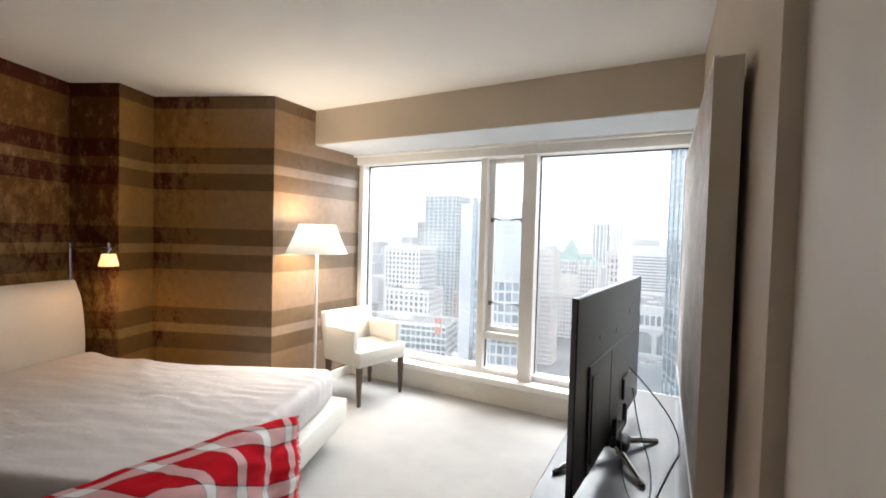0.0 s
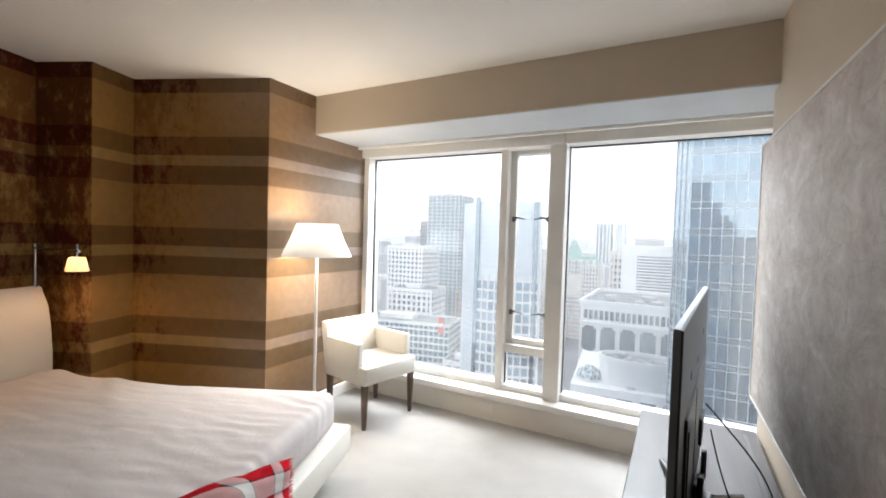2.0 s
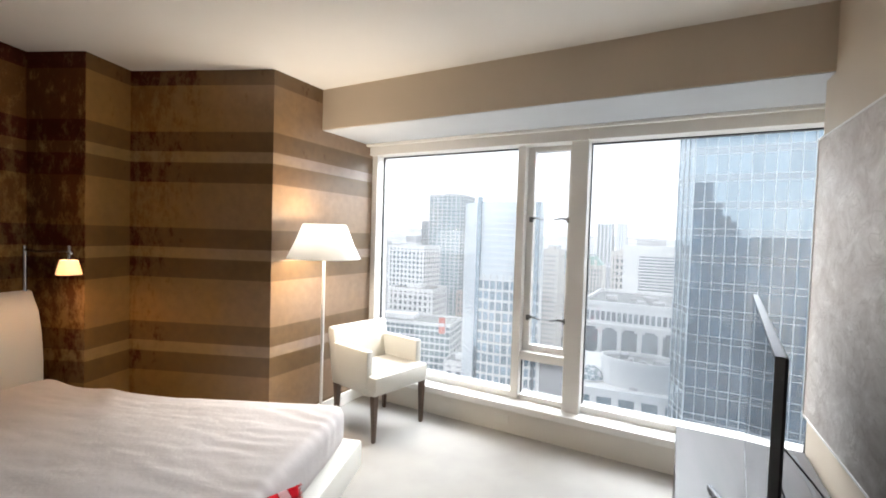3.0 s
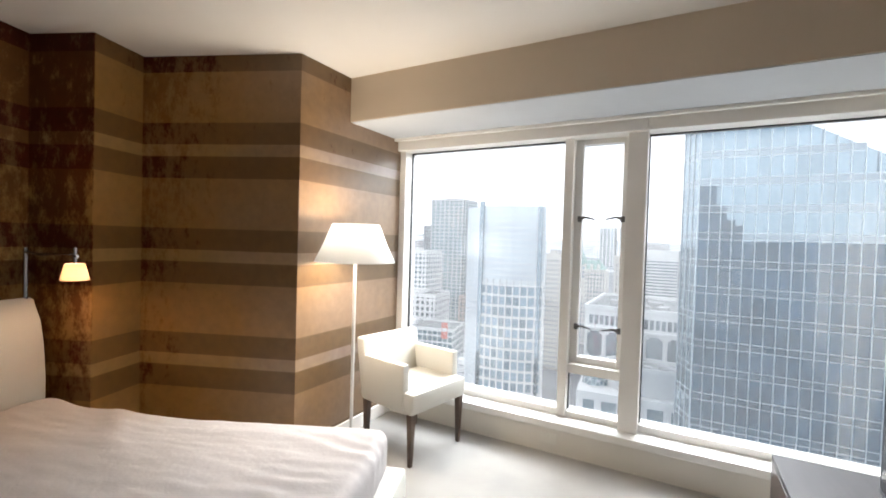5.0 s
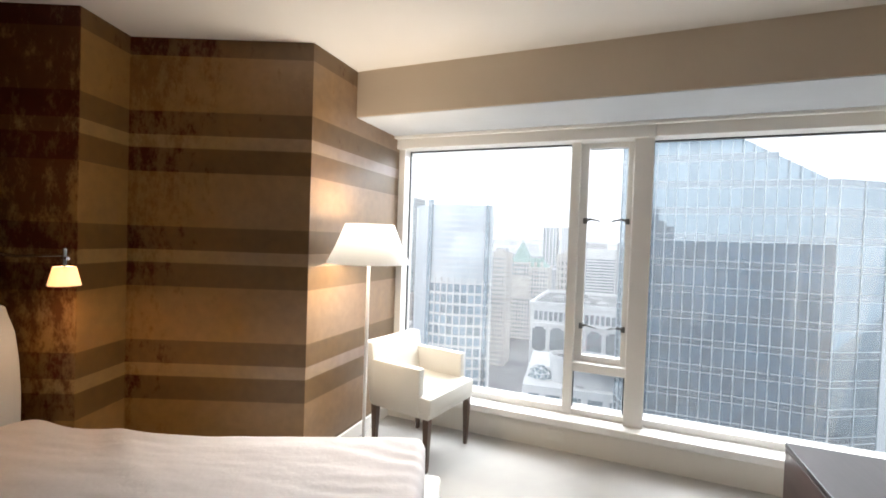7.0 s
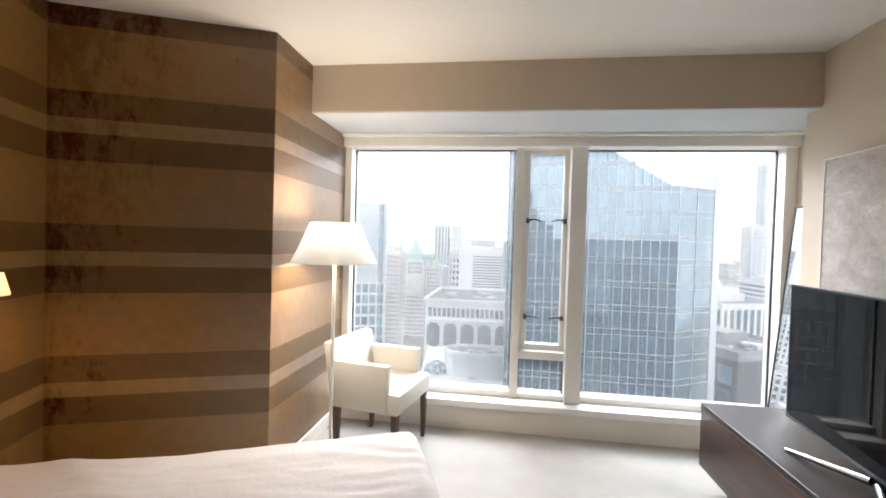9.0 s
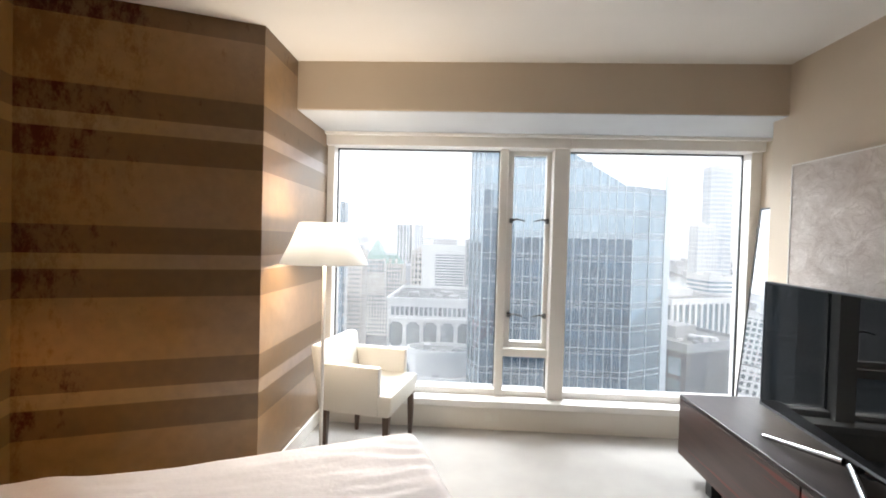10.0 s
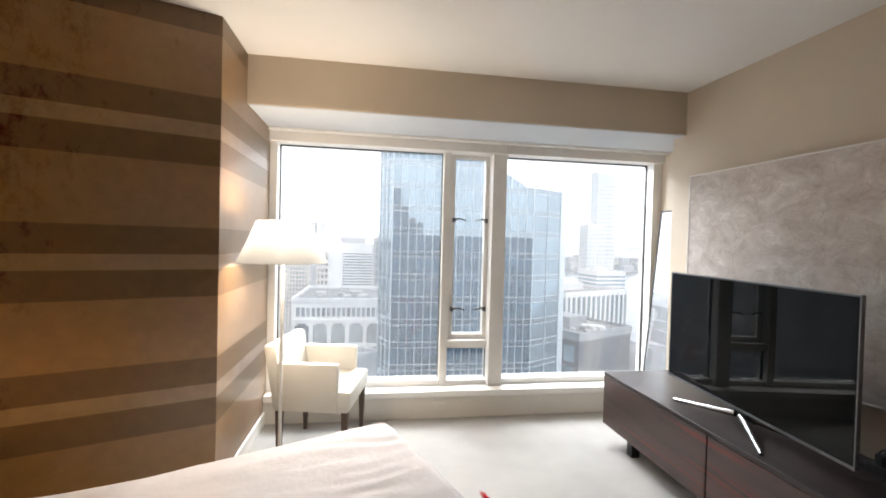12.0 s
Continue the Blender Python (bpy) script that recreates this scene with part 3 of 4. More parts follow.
for i in range(0, NU + 1):
    p = grid[i][0][0].co
    for k in range(2):
        b = p + Vector((rf.uniform(-0.006, 0.006), rf.uniform(0.02, 0.035), rf.uniform(-0.018, -0.002)))
        rod(fringe, p + Vector((rf.uniform(-0.008, 0.008), 0, 0)), b, 0.0022, 0.0015, 5)
cloth = part("cloth", bl, M_TARTAN, blanket, "", True)
sol = cloth.modifiers.new("thickness", "SOLIDIFY")
sol.thickness, sol.offset = 0.006, 0
tagged(part("fringe", fringe, M_RED, blanket, "short red fringe"), kind="stuff")


# ---- armchair ----
CH = pose(-2.6, 3.48, 0, 0, 0, -11)
chair = thing("armchair", CH, "white leather armchair with tapered dark wooden legs", "chair")
part("seat", boxes(((-0.15, -0.272, 0.36), (0.285, 0.272, 0.47)), bevel=0.022), M_LEATHER, chair, "", True)
part("seat_base", boxes(((-0.2, -0.268, 0.33), (0.268, 0.275, 0.385)), bevel=0.012), M_LEATHER, chair, "", True)
back = boxes(((-0.215, -0.275, 0.335), (-0.135, 0.275, 0.75)), bevel=0.022)
for v in back.verts:
    v.co.x -= 0.20 * max(0.0, v.co.z - 0.42)
part("backrest", back, M_LEATHER, chair, "", True)
for s in (-1, 1):
    y0, y1 = sorted((s * 0.222, s * 0.28))
    part("armrest", boxes(((-0.19, y0, 0.335), (0.20, y1, 0.64)), bevel=0.012), M_LEATHER, chair, "", True)
for x in (-0.175, 0.245):
    for y in (-0.245, 0.245):
        lg = bmesh.new()
        box(lg, (x - 0.022, y - 0.022, 0.0), (x + 0.022, y + 0.022, 0.335), 0.003)
        for v in lg.verts:
            if v.co.z < 0.1:
                v.co.x, v.co.y = x + (v.co.x - x) * 0.55, y + (v.co.y - y) * 0.55
        part("leg", lg, M_LEGS, chair, "tapered dark wooden leg")

# ---- floor lamp ----
lamp = thing("floor_lamp", pose(-2.773, 3.055, 0), "white floor lamp with a lit conical shade", "lamp")
part("base", lathe([(0.13, 0.0), (0.13, 0.012), (0.125, 0.018), (0.02, 0.022), (0.012, 0.04)]), M_LAMPPOLE, lamp, "", True)
part("pole", rod(bmesh.new(), (0, 0, 0.03), (0, 0, 1.33), 0.0105, 0.0105, 16), M_LAMPPOLE, lamp, "", True)
part("shade", lathe([(0.252, 1.285), (0.248, 1.285), (0.196, 1.39), (0.140, 1.522), (0.143, 1.525), (0.150, 1.522), (0.203, 1.39), (0.252, 1.289)], 64, True), M_SHADE, lamp, "lit white translucent shade", True)
part("bulb_holder", lathe([(0.018, 1.30), (0.022, 1.31), (0.022, 1.335), (0.016, 1.34)], 20), M_LAMPPOLE, lamp, "", True)
bulb = new("floor_lamp_bulb", bpy.data.lights.new("floor_lamp_bulb", "POINT"))
bulb.data.energy, bulb.data.color, bulb.data.shadow_soft_size = 16.5, (1.0, 0.86, 0.66), 0.10
bulb.matrix_world = pose(-2.773, 3.055, 1.43)

# ---- reading lamp at the headboard ----
read = thing("reading_lamp", pose(-4.15, 1.895, 0), "chrome swing-arm reading lamp with a lit cream shade", "lamp")
part("pole", rod(bmesh.new(), (0, 0, 0.0), (0, 0, 1.33), 0.012, 0.012, 12), M_CHROME, read, "", True)
arm = bmesh.new()
rod(arm, (0, 0, 1.305), (0.16, 0.005, 1.30), 0.008)
rod(arm, (0.16, 0.005, 1.30), (0.43, 0.06, 1.315), 0.008)
part("arm", arm, M_CHROME, read, "", True)
j = bmesh.new()
rod(j, (0.43, 0.06, 1.345), (0.43, 0.06, 1.255), 0.010)
rod(j, (0.41, 0.06, 1.30), (0.455, 0.06, 1.30), 0.008)
part("joint", j, M_CHROME, read, "", True)
sh = lathe([(0.062, 1.175), (0.059, 1.175), (0.038, 1.258), (0.040, 1.262), (0.043, 1.260), (0.062, 1.180)], 32, True)
for v in sh.verts:
    v.co.x += 0.43
    v.co.y += 0.06
part("shade", sh, M_SHADE2, read, "lit cream shade", True)
rb = new("reading_lamp_bulb", bpy.data.lights.new("reading_lamp_bulb", "POINT"))
rb.data.energy, rb.data.color, rb.data.shadow_soft_size = 2.3, (1.0, 0.66, 0.40), 0.02
rb.matrix_world = pose(-3.72, 1.955, 1.205)

# ---- media cabinet ----
cab = thing("media_cabinet", pose(0, 0, 0), "long low dark-stained wooden media cabinet against the wall", "cabinet")
part("body", boxes(((-0.535, 1.36, 0.125), (-0.012, 3.36, 0.478)), bevel=0.004), M_CABINET, cab)
part("top", boxes(((-0.552, 1.352, 0.478), (-0.012, 3.368, 0.503)), bevel=0.004), M_CABINET, cab, "dark glossy wooden top")
part("cable_slot", boxes(((-0.075, 1.5, 0.5015), (-0.06, 3.3, 0.5045))), M_BLACK, cab)
for y0, y1 in ((1.358, 2.352), (2.36, 3.362)):
    part("door", boxes(((-0.552, y0, 0.127), (-0.534, y1, 0.475)), bevel=0.003), M_DOOR, cab)
for x in (-0.47, -0.08):
    for y in (1.5, 3.1):
        part("foot", boxes(((x - 0.03, y - 0.03, 0), (x + 0.03, y + 0.03, 0.126)), bevel=0.003), M_BLACK, cab)

# ---- television ----
tvy = -math.degrees(math.atan2(0.115, 1.25))
TV = pose(-0.333, 2.395, 0.503, 0, 0, tvy)
tv = thing("television", TV, "large thin black television on a chrome stand, switched off", "television")
W = 0.615
part("panel", boxes(((-0.012, -W, 0.085), (0.006, W, 0.762)), bevel=0.003), M_TVBACK, tv)
part("screen", boxes(((-0.0155, -W + 0.008, 0.097), (-0.011, W - 0.008, 0.754))), M_SCREEN, tv, "glossy black screen")
part("bezel", boxes(((-0.016, -W, 0.083), (0.0, W, 0.096)), ((-0.016, -W, 0.759), (0.0, W, 0.764)), ((-0.016, -W - 0.002, 0.083), (0.0, -W + 0.003, 0.764)), ((-0.016, W - 0.003, 0.083), (0.0, W + 0.002, 0.764))), M_SILVER, tv, "thin silver bezel")
back_box = part("back_box", boxes(((0.004, -0.46, 0.095), (0.013, 0.44, 0.50)), bevel=0.004), M_TVBACK, tv)
part("vent_plate", boxes(((0.012, -0.43, 0.13), (0.017, -0.36, 0.46)), bevel=0.002), M_BLACK, back_box, "black recessed handle strip")
part("seam", boxes(((0.0125, -0.12, 0.12), (0.0145, -0.11, 0.495))), M_BLACK, back_box, "dark seam")
for y, z in ((0.0, 0.56), (0.3, 0.61), (-0.3, 0.58)):
    part("screw_hole", boxes(((0.004, y - 0.012, z - 0.012), (0.0075, y + 0.012, z + 0.012)), bevel=0.001), M_BLACK, tv, "dark recessed screw hole")
part("connector_panel", boxes(((0.011, 0.14, 0.2), (0.024, 0.30, 0.30)), bevel=0.004), M_BLACK, tv)
part("neck", boxes(((0.002, -0.05, 0.04), (0.036, 0.05, 0.14)), bevel=0.008), M_BLACK, tv)
br = boxes(((0.024, -0.13, 0.09), (0.04, 0.13, 0.125)), ((0.026, -0.12, 0.1), (0.044, -0.09, 0.2)), ((0.026, 0.09, 0.1), (0.044, 0.12, 0.2)), bevel=0.004)
for v in br.verts:
    v.co.z += 0.12 * (v.co.x - 0.024)
part("bracket", br, M_STEEL, tv, "dark steel mounting bracket")
part("cable_clip", boxes(((0.03, -0.06, 0.02), (0.075, 0.05, 0.085)), bevel=0.012), M_BLACK, tv)
for a, b in (((-0.005, -0.02, 0.055), (-0.15, -0.33, 0.007)), ((-0.005, 0.02, 0.055), (-0.13, 0.36, 0.007)), ((0.02, 0.02, 0.055), (0.16, 0.24, 0.007)), ((0.02, -0.02, 0.055), (0.17, -0.22, 0.007))):
    part("stand_leg", rod(bmesh.new(), a, b, 0.017, 0.010), M_CHROME, tv, "chrome stand leg", True)
tube("power_cable", [(0.03, 0.22, 0.34), (0.10, 0.3, 0.24), (0.22, 0.3, 0.1), (0.27, 0.2, 0.006), (0.24, 0.0, 0.005), (0.22, -0.3, 0.005)], 0.0035, M_CABLE, tv)
tube("signal_cable", [(0.05, 0.2, 0.25), (0.09, 0.1, 0.12), (0.16, 0.0, 0.01), (0.2, -0.2, 0.005), (0.22, -0.5, 0.005)], 0.003, M_CABLE, tv)
tube("loose_cable", [(0.06, -0.1, 0.12), (0.1, -0.3, 0.03), (0.2, -0.45, 0.02), (0.22, -0.6, 0.09), (0.12, -0.62, 0.02), (0.1, -0.5, 0.006)], 0.003, M_CABLE, tv)

# ---- wires behind the television, and a power strip added for the shadow there ----
strip = thing("power_strip", pose(-0.16, 1.78, 0.503, 0, 0, 78), "black power strip with plugs, added for dark clutter and shadow", "power strip")
part("housing", boxes(((-0.15, -0.028, 0.0), (0.15, 0.028, 0.04)), bevel=0.006), M_BLACK, strip)
for k in range(4):
    x = -0.11 + 0.07 * k
    part("plug", boxes(((x - 0.02, -0.018, 0.039), (x + 0.02, 0.018, 0.075 + 0.01 * (k % 2))), bevel=0.005), M_BLACK, strip)
for k in range(5):
    a = 0.9 * k
    tube("wire", [(-0.11 + 0.06 * k, 0, 0.07), (-0.1 + 0.05 * k, 0.03 * math.sin(a), 0.14 + 0.02 * math.cos(a)), (-0.16 + 0.04 * k, 0.09, 0.12), (-0.2 + 0.05 * k, 0.05 * math.cos(a), 0.03), (-0.05 + 0.06 * k, -0.09 + 0.02 * k, 0.006), (0.2, 0.02 * k, 0.006)], 0.0035, M_CABLE, strip)
box_ = thing("media_box", pose(-0.2, 1.58, 0.503, 0, 0, 4), "small black media box on the cabinet", "media box")
part("case", boxes(((-0.09, -0.1, 0.004), (0.09, 0.1, 0.045)), bevel=0.005), M_BLACK, box_)
for x in (-0.07, 0.07):
    for y in (-0.08, 0.08):
        part("foot", boxes(((x - 0.008, y - 0.008, 0), (x + 0.008, y + 0.008, 0.006))), M_BLACK, box_)

# ---- canvas panel on the wall ----
pic = thing("wall_panel", pose(0, 0, 0), "large grey-brown textured abstract canvas on the wall", "painting")


def on_wall(y, out):
    return (0.055 - (y - 1.31) * 0.048 / 2.12 - out, y)


PB, PT = 0.75, 1.93
part("canvas", prism([on_wall(1.604, 0.088), on_wall(3.141, 0.088), on_wall(3.141, 0.07), on_wall(1.604, 0.07)], PB + 0.004, PT - 0.004), M_CANVAS, pic, "scraped grey-brown plaster canvas")
part("stretcher", prism([on_wall(1.6, 0.082), on_wall(3.145, 0.082), on_wall(3.145, 0.026), on_wall(1.6, 0.026)], PB, PT), M_PANELSIDE, pic, "beige painted panel side")
for z0, z1 in ((PT - 0.004, PT + 0.003), (PB - 0.003, PB + 0.004)):
    part("edge_trim", prism([on_wall(1.597, 0.091), on_wall(3.148, 0.091), on_wall(3.148, 0.08), on_wall(1.597, 0.08)], z0, z1), M_WHITE, pic, "thin pale edge trim")
for y0, y1 in ((1.597, 1.604), (3.141, 3.148)):
    part("edge_trim", prism([on_wall(y0, 0.091), on_wall(y1, 0.091), on_wall(y1, 0.08), on_wall(y0, 0.08)], PB + 0.004, PT - 0.004), M_WHITE if y0 > 3 else M_PANELSIDE, pic, "thin pale edge trim")
part("batten", prism([on_wall(1.75, 0.027), on_wall(3.0, 0.027), on_wall(3.0, -0.01), on_wall(1.75, -0.01)], 1.6, 1.66), M_BLACK, pic)

# ---- leaning mirror in the recess ----
mir = thing("leaning_mirror", pose(0.055, 3.64, 0.0, 0, 5.0, 0), "tall thin-framed mirror leaning in the recess", "mirror")
part("glass", boxes(((-0.004, -0.185, 0.012), (0.002, 0.185, 1.733))), M_MIRROR, mir, "silvered mirror glass")
part("frame", boxes(((-0.008, -0.192, 0.0), (0.018, -0.184, 1.745)), ((-0.008, 0.184, 0.0), (0.018, 0.192, 1.745)), ((-0.008, -0.184, 0.0), (0.018, 0.184, 0.012)), ((-0.008, -0.184, 1.733), (0.018, 0.184, 1.745))), M_BLACK, mir, "thin black frame")
part("backing", boxes(((0.003, -0.184, 0.012), (0.016, 0.184, 1.733))), M_BLACK, mir)


# ---- the city outside ----
G = -95.0
structure("ground", boxes(((-3500, 4.5, G - 1), (3500, 4200, G))), M_STREET, "grey city ground")
structure("facade", boxes(((-70, -40, G), (70, 4.16, -0.25)), ((0.45, -40, -0.25), (70, 4.16, 3.3)), ((-70, -40, -0.25), (-5.3, 4.16, 3.3)), ((-5.3, -40, -0.25), (0.45, -2.0, 3.3)), ((-5.3, -2.0, 2.9), (0.45, 4.16, 3.3)), ((-2.5, -30, 3.3), (6.8, 3.5, 18.0)), ((6.8, -30, 3.3), (9.1, 3.5, 12.3)), ((9.1, -30, 3.3), (11.0, 3.5, 8.5)), ((11.0, -30, 3.3), (13.2, 3.5, 7.0))), M_OWN, "dark cladding of the tower that holds the bedroom")


def slab_building(name, label, a, b, depth, top, base, floors, bays, pier, band, m_wall, m_glass, roof=True, m_roof=None):
    """A block on the plan line a to b (as seen from the bedroom, left to right): glass core, floor bands, piers, parapet."""
    a, b = Vector(a), Vector(b)
    length = (b - a).length
    ang = math.degrees(math.atan2(b.y - a.y, b.x - a.x))
    t = thing(name, pose(a.x, a.y, base, 0, 0, ang), label, "building")
    h = top - base
    part("core", boxes(((0.3, 0.3, 0), (length - 0.3, depth, h - 0.4))), m_glass, t)
    fh = h / floors
    me = mesh_of("floor_band", boxes(((0.0, 0.0, 0), (length, depth + 0.1, band))), m_wall)
    for i in range(floors + 1):
        o = part("floor_band", me, m_wall, t)
        o.location = (0, 0, min(i * fh, h - band))
    if bays:
        pm = mesh_of("pier", boxes(((-pier / 2, -0.08, 0), (pier / 2, 0.5, h))), m_wall)
        for i in range(bays + 1):
            o = part("pier", pm, m_wall, t)
            o.location = (min(max(i * length / bays, pier / 2), length - pier / 2), 0, 0)
        k = max(2, round(bays * depth / length))
        sm = mesh_of("pier", boxes(((-0.08, -pier / 2, 0), (0.5, pier / 2, h))), m_wall)
        for i in range(1, k + 1):
            for x in (0.0, length - 0.42):
                o = part("pier", sm, m_wall, t)
                o.location = (x, i * depth / k, 0)
    if roof:
        part("roof", boxes(((0.4, 0.4, h), (length - 0.4, depth - 0.4, h + 0.15))), m_roof or M_ROOF, t)
        part("parapet", boxes(((0, 0, h), (length, 0.35, h + 0.9)), ((0, depth - 0.35, h), (length, depth, h + 0.9)), ((0, 0.35, h), (0.35, depth - 0.35, h + 0.9)), ((length - 0.35, 0.35, h), (length, depth - 0.35, h + 0.9))), m_wall, t)
        part("plant_room", boxes(((length * 0.3, depth * 0.35, h), (length * 0.62, depth * 0.7, h + 2.8))), m_wall, t)
    return t


# far towers on the left
slab_building("tower", "tall pale residential tower with balconies", (-205.7, 350), (-173, 350), 30, 37, G, 40, 7, 1.0, 0.9, M_CONC, M_BLUEWIN)
slab_building("tower", "slim dark tower beside the tall one", (-214.5, 352), (-206.5, 352), 25, 13, G, 34, 3, 0.8, 0.8, M_DARKROOF, M_DARKWIN)
slab_building("office_block", "pale concrete office block with gridded windows", (-187, 262), (-157, 262), 22, -8, G, 26, 9, 1.2, 1.3, M_WHITECONC, M_BLUEWIN)
slab_building("office_block", "white concrete office block with square windows", (-175, 246), (-142, 250), 25, -36, G, 15, 9, 1.6, 1.5, M_WHITECONC, M_DARKWIN)
glazed = slab_building("low_block", "low glazed block with white bands and a red sign", (-178, 205), (-112, 218), 25, -50, G, 12, 22, 0.35, 0.9, M_WHITECONC, M_BLUEWIN)
slab_building("low_block", "small white stone corner block", (-104, 196), (-88, 199), 14, -63, G, 7, 3, 2.0, 2.0, M_WHITECONC, M_DARKWIN)
slab_building("low_block", "brown masonry block along the street", (-150, 300), (-118, 300), 25, -42, G, 12, 8, 1.5, 1.6, M_BRICKP, M_DARKWIN)
slab_building("low_block", "pale stone block behind the street", (-118, 320), (-92, 320), 25, -38, G, 13, 7, 1.4, 1.5, M_STONE, M_DARKWIN)
for x0, x1 in ((-129, -104), (-97, -82)):
    slab_building("tower", "distant slab tower on the skyline", (x0, 800), (x1, 800), 30, 30, G, 36, 4, 2.0, 1.5, M_WHITECONC, M_TOWERGLASS, roof=False)
slab_building("tower", "tall residential tower far off with pale balcony bands", (187, 350), (205, 352), 10, 64, G, 46, 3, 0.5, 1.2, M_WHITECONC, M_PALEGLASS)
slab_building("office_block", "white colonnaded office block with tall piers", (62, 138), (92, 150), 30, -15.5, G, 5, 13, 0.9, 1.0, M_WHITECONC, M_BLUEWIN)
podium = slab_building("low_block", "charcoal clad block with roof plant on its flat roof", (43.5, 91), (62, 100), 22, -19.2, G, 4, 0, 0.4, 1.0, M_DARKROOF, M_CLAD)
ru = random.Random(21)
for i in range(12):
    x, y, q = ru.uniform(1.5, 18.5), ru.uniform(2, 19), ru.uniform(0.4, 1.0)
    part("roof_unit", boxes(((x - q, y - q, 75.9), (x + q, y + q, 75.9 + q * 1.2)), bevel=0.06), M_WHITECONC if i % 3 else M_DARKROOF, podium)
for i in range(6):
    for k in range(4):
        part("side_window", boxes(((0.18, 1.5 + 3.4 * i, 56 + 4.6 * k), (0.32, 4.4 + 3.4 * i, 59.6 + 4.6 * k))), M_HAZEWIN, podium)
slab_building("low_block", "low white terraced block with banded floors", (161, 300), (186, 303), 24, -18, G, 26, 0, 0.5, 1.5, M_WHITECONC, M_HAZEWIN)
slab_building("tower", "banded lower wing of the far residential tower", (175.5, 344), (188, 345), 12, 18, G, 34, 3, 0.5, 1.2, M_WHITECONC, M_PALEGLASS)
part("sign", boxes(((60.6, -0.7, 40.5), (64.2, -0.3, 49.5)), bevel=0.05), M_SIGN, glazed, "red sign panel")
part("sign_stripe", boxes(((60.9, -0.74, 44.5), (63.9, -0.69, 46.5))), M_WHITECONC, glazed, "pale stripe on the sign")

# glass tower with bright fin and curved front
spire = thing("glass_tower", pose(0, 0, 0), "curved glass tower with white floor lines and fins", "building")
front = [(-96.5, 201.0), (-90.5, 190.0), (-78.4, 178.0)] + [(-78.4 + 26.4 * k / 6, 178.0 - 2.2 * math.sin(math.pi * k / 6) + 0.9 * k) for k in range(1, 7)]
core = front + [(-60.0, 215.0), (-94.0, 215.0)]
part("core", prism(core, G, 13.5), M_PALEGLASS, spire, "pale blue glass")
cx, cy = -74, 196
grown = [((x - cx) * 1.012 + cx, (y - cy) * 1.015 + cy) for x, y in core]
me = mesh_of("floor_band", prism(grown, 0, 0.42), M_WHITECONC)
for i in range(42):
    part("floor_band", me, M_WHITECONC, spire).location.z = G + 2.55 * (i + 1)


def bow(k, n):
    """A point of the tower's curved front, k of n steps along."""
    return -78.4 + 26.4 * k / n, 178.0 - 2.2 * math.sin(math.pi * k / n) + 5.4 * k / n


# the lower storeys: a grid of white piers and bands round dark blue windows
LOW = 80.0
pm = mesh_of("pier", boxes(((-0.3, -0.8, 0), (0.3, 0.3, LOW))), M_WHITECONC)
for k in range(10):
    x, y = bow(k, 9)
    part("pier", pm, M_WHITECONC, spire).location = (x, y - 0.2, G)
wm = mesh_of("window", boxes(((-1.35, -0.12, 0), (1.35, 0.1, 3.5))), M_HAZEWIN)
bm_band = mesh_of("grid_band", boxes(((-1.5, -0.55, 0), (1.5, 0.2, 0.85))), M_WHITECONC)
for k in range(9):
    (x0, y0), (x1, y1) = bow(k, 9), bow(k + 1, 9)
    turn = math.degrees(math.atan2(y1 - y0, x1 - x0))
    for i in range(7, 18):
        z = G + 4.6 * i
        if z + 3.5 < G + LOW:
            part("window", wm, M_HAZEWIN, spire).matrix_local = pose((x0 + x1) / 2, (y0 + y1) / 2 - 0.45, z, 0, 0, turn)
        part("grid_band", bm_band, M_WHITECONC, spire).matrix_local = pose((x0 + x1) / 2, (y0 + y1) / 2 - 0.35, min(z - 1.05, G + LOW - 1.05), 0, 0, turn)
part("corner_fin", boxes(((-79.4, 176.8, G), (-77.6, 178.6, 18.5))), M_SPANDREL, spire, "dark corner fin above the roof")
part("corner_fin", boxes(((-54.5, 181.5, G), (-53.0, 183.0, 16.5))), M_SPANDREL, spire, "dark corner fin above the roof")
part("screen_wall", prism([(x, y) for x, y in core], 13.5, 16.6), M_PALEGLASS, spire, "glazed roof screen")

# chateau-style hotel
hotel = slab_building("hotel", "pale stone hotel with a steep green copper roof", (-108, 430), (-63, 432), 28, -23, G, 18, 16, 1.3, 1.8, M_STONE, M_HAZEWIN, roof=False)
EAVE = 72.0
part("central_block", boxes(((8, -0.4, EAVE - 30), (27, 24, EAVE + 4.0)), bevel=0.2), M_STONE, hotel)
for k in range(6):
    for q in range(3):
        part("window", boxes(((9.2 + 3.0 * k, -0.55, EAVE - 8.6 + 4.2 * q), (10.8 + 3.0 * k, -0.35, EAVE - 6.2 + 4.2 * q))), M_HAZEWIN, hotel)
for x0, x1, z0, rise in ((1, 44, EAVE, 8.0), (8.4, 26.6, EAVE + 4.0, 19.0)):
    slope = bmesh.new()
    low = [slope.verts.new(c) for c in ((x0, 0.5, z0), (x1, 0.5, z0), (x1, 25, z0), (x0, 25, z0))]
    mid, half = (x0 + x1) / 2, (x1 - x0) * (0.36 if rise < 10 else 0.07)
    up = [slope.verts.new(c) for c in ((mid - half, 10, z0 + rise), (mid + half, 10, z0 + rise), (mid + half, 14, z0 + rise), (mid - half, 14, z0 + rise))]
    for i in range(4):
        slope.faces.new((low[i], low[(i + 1) % 4], up[(i + 1) % 4], up[i]))
    slope.faces.new(up)
    part("roof", slope, M_COPPER, hotel, "steep green copper roof")
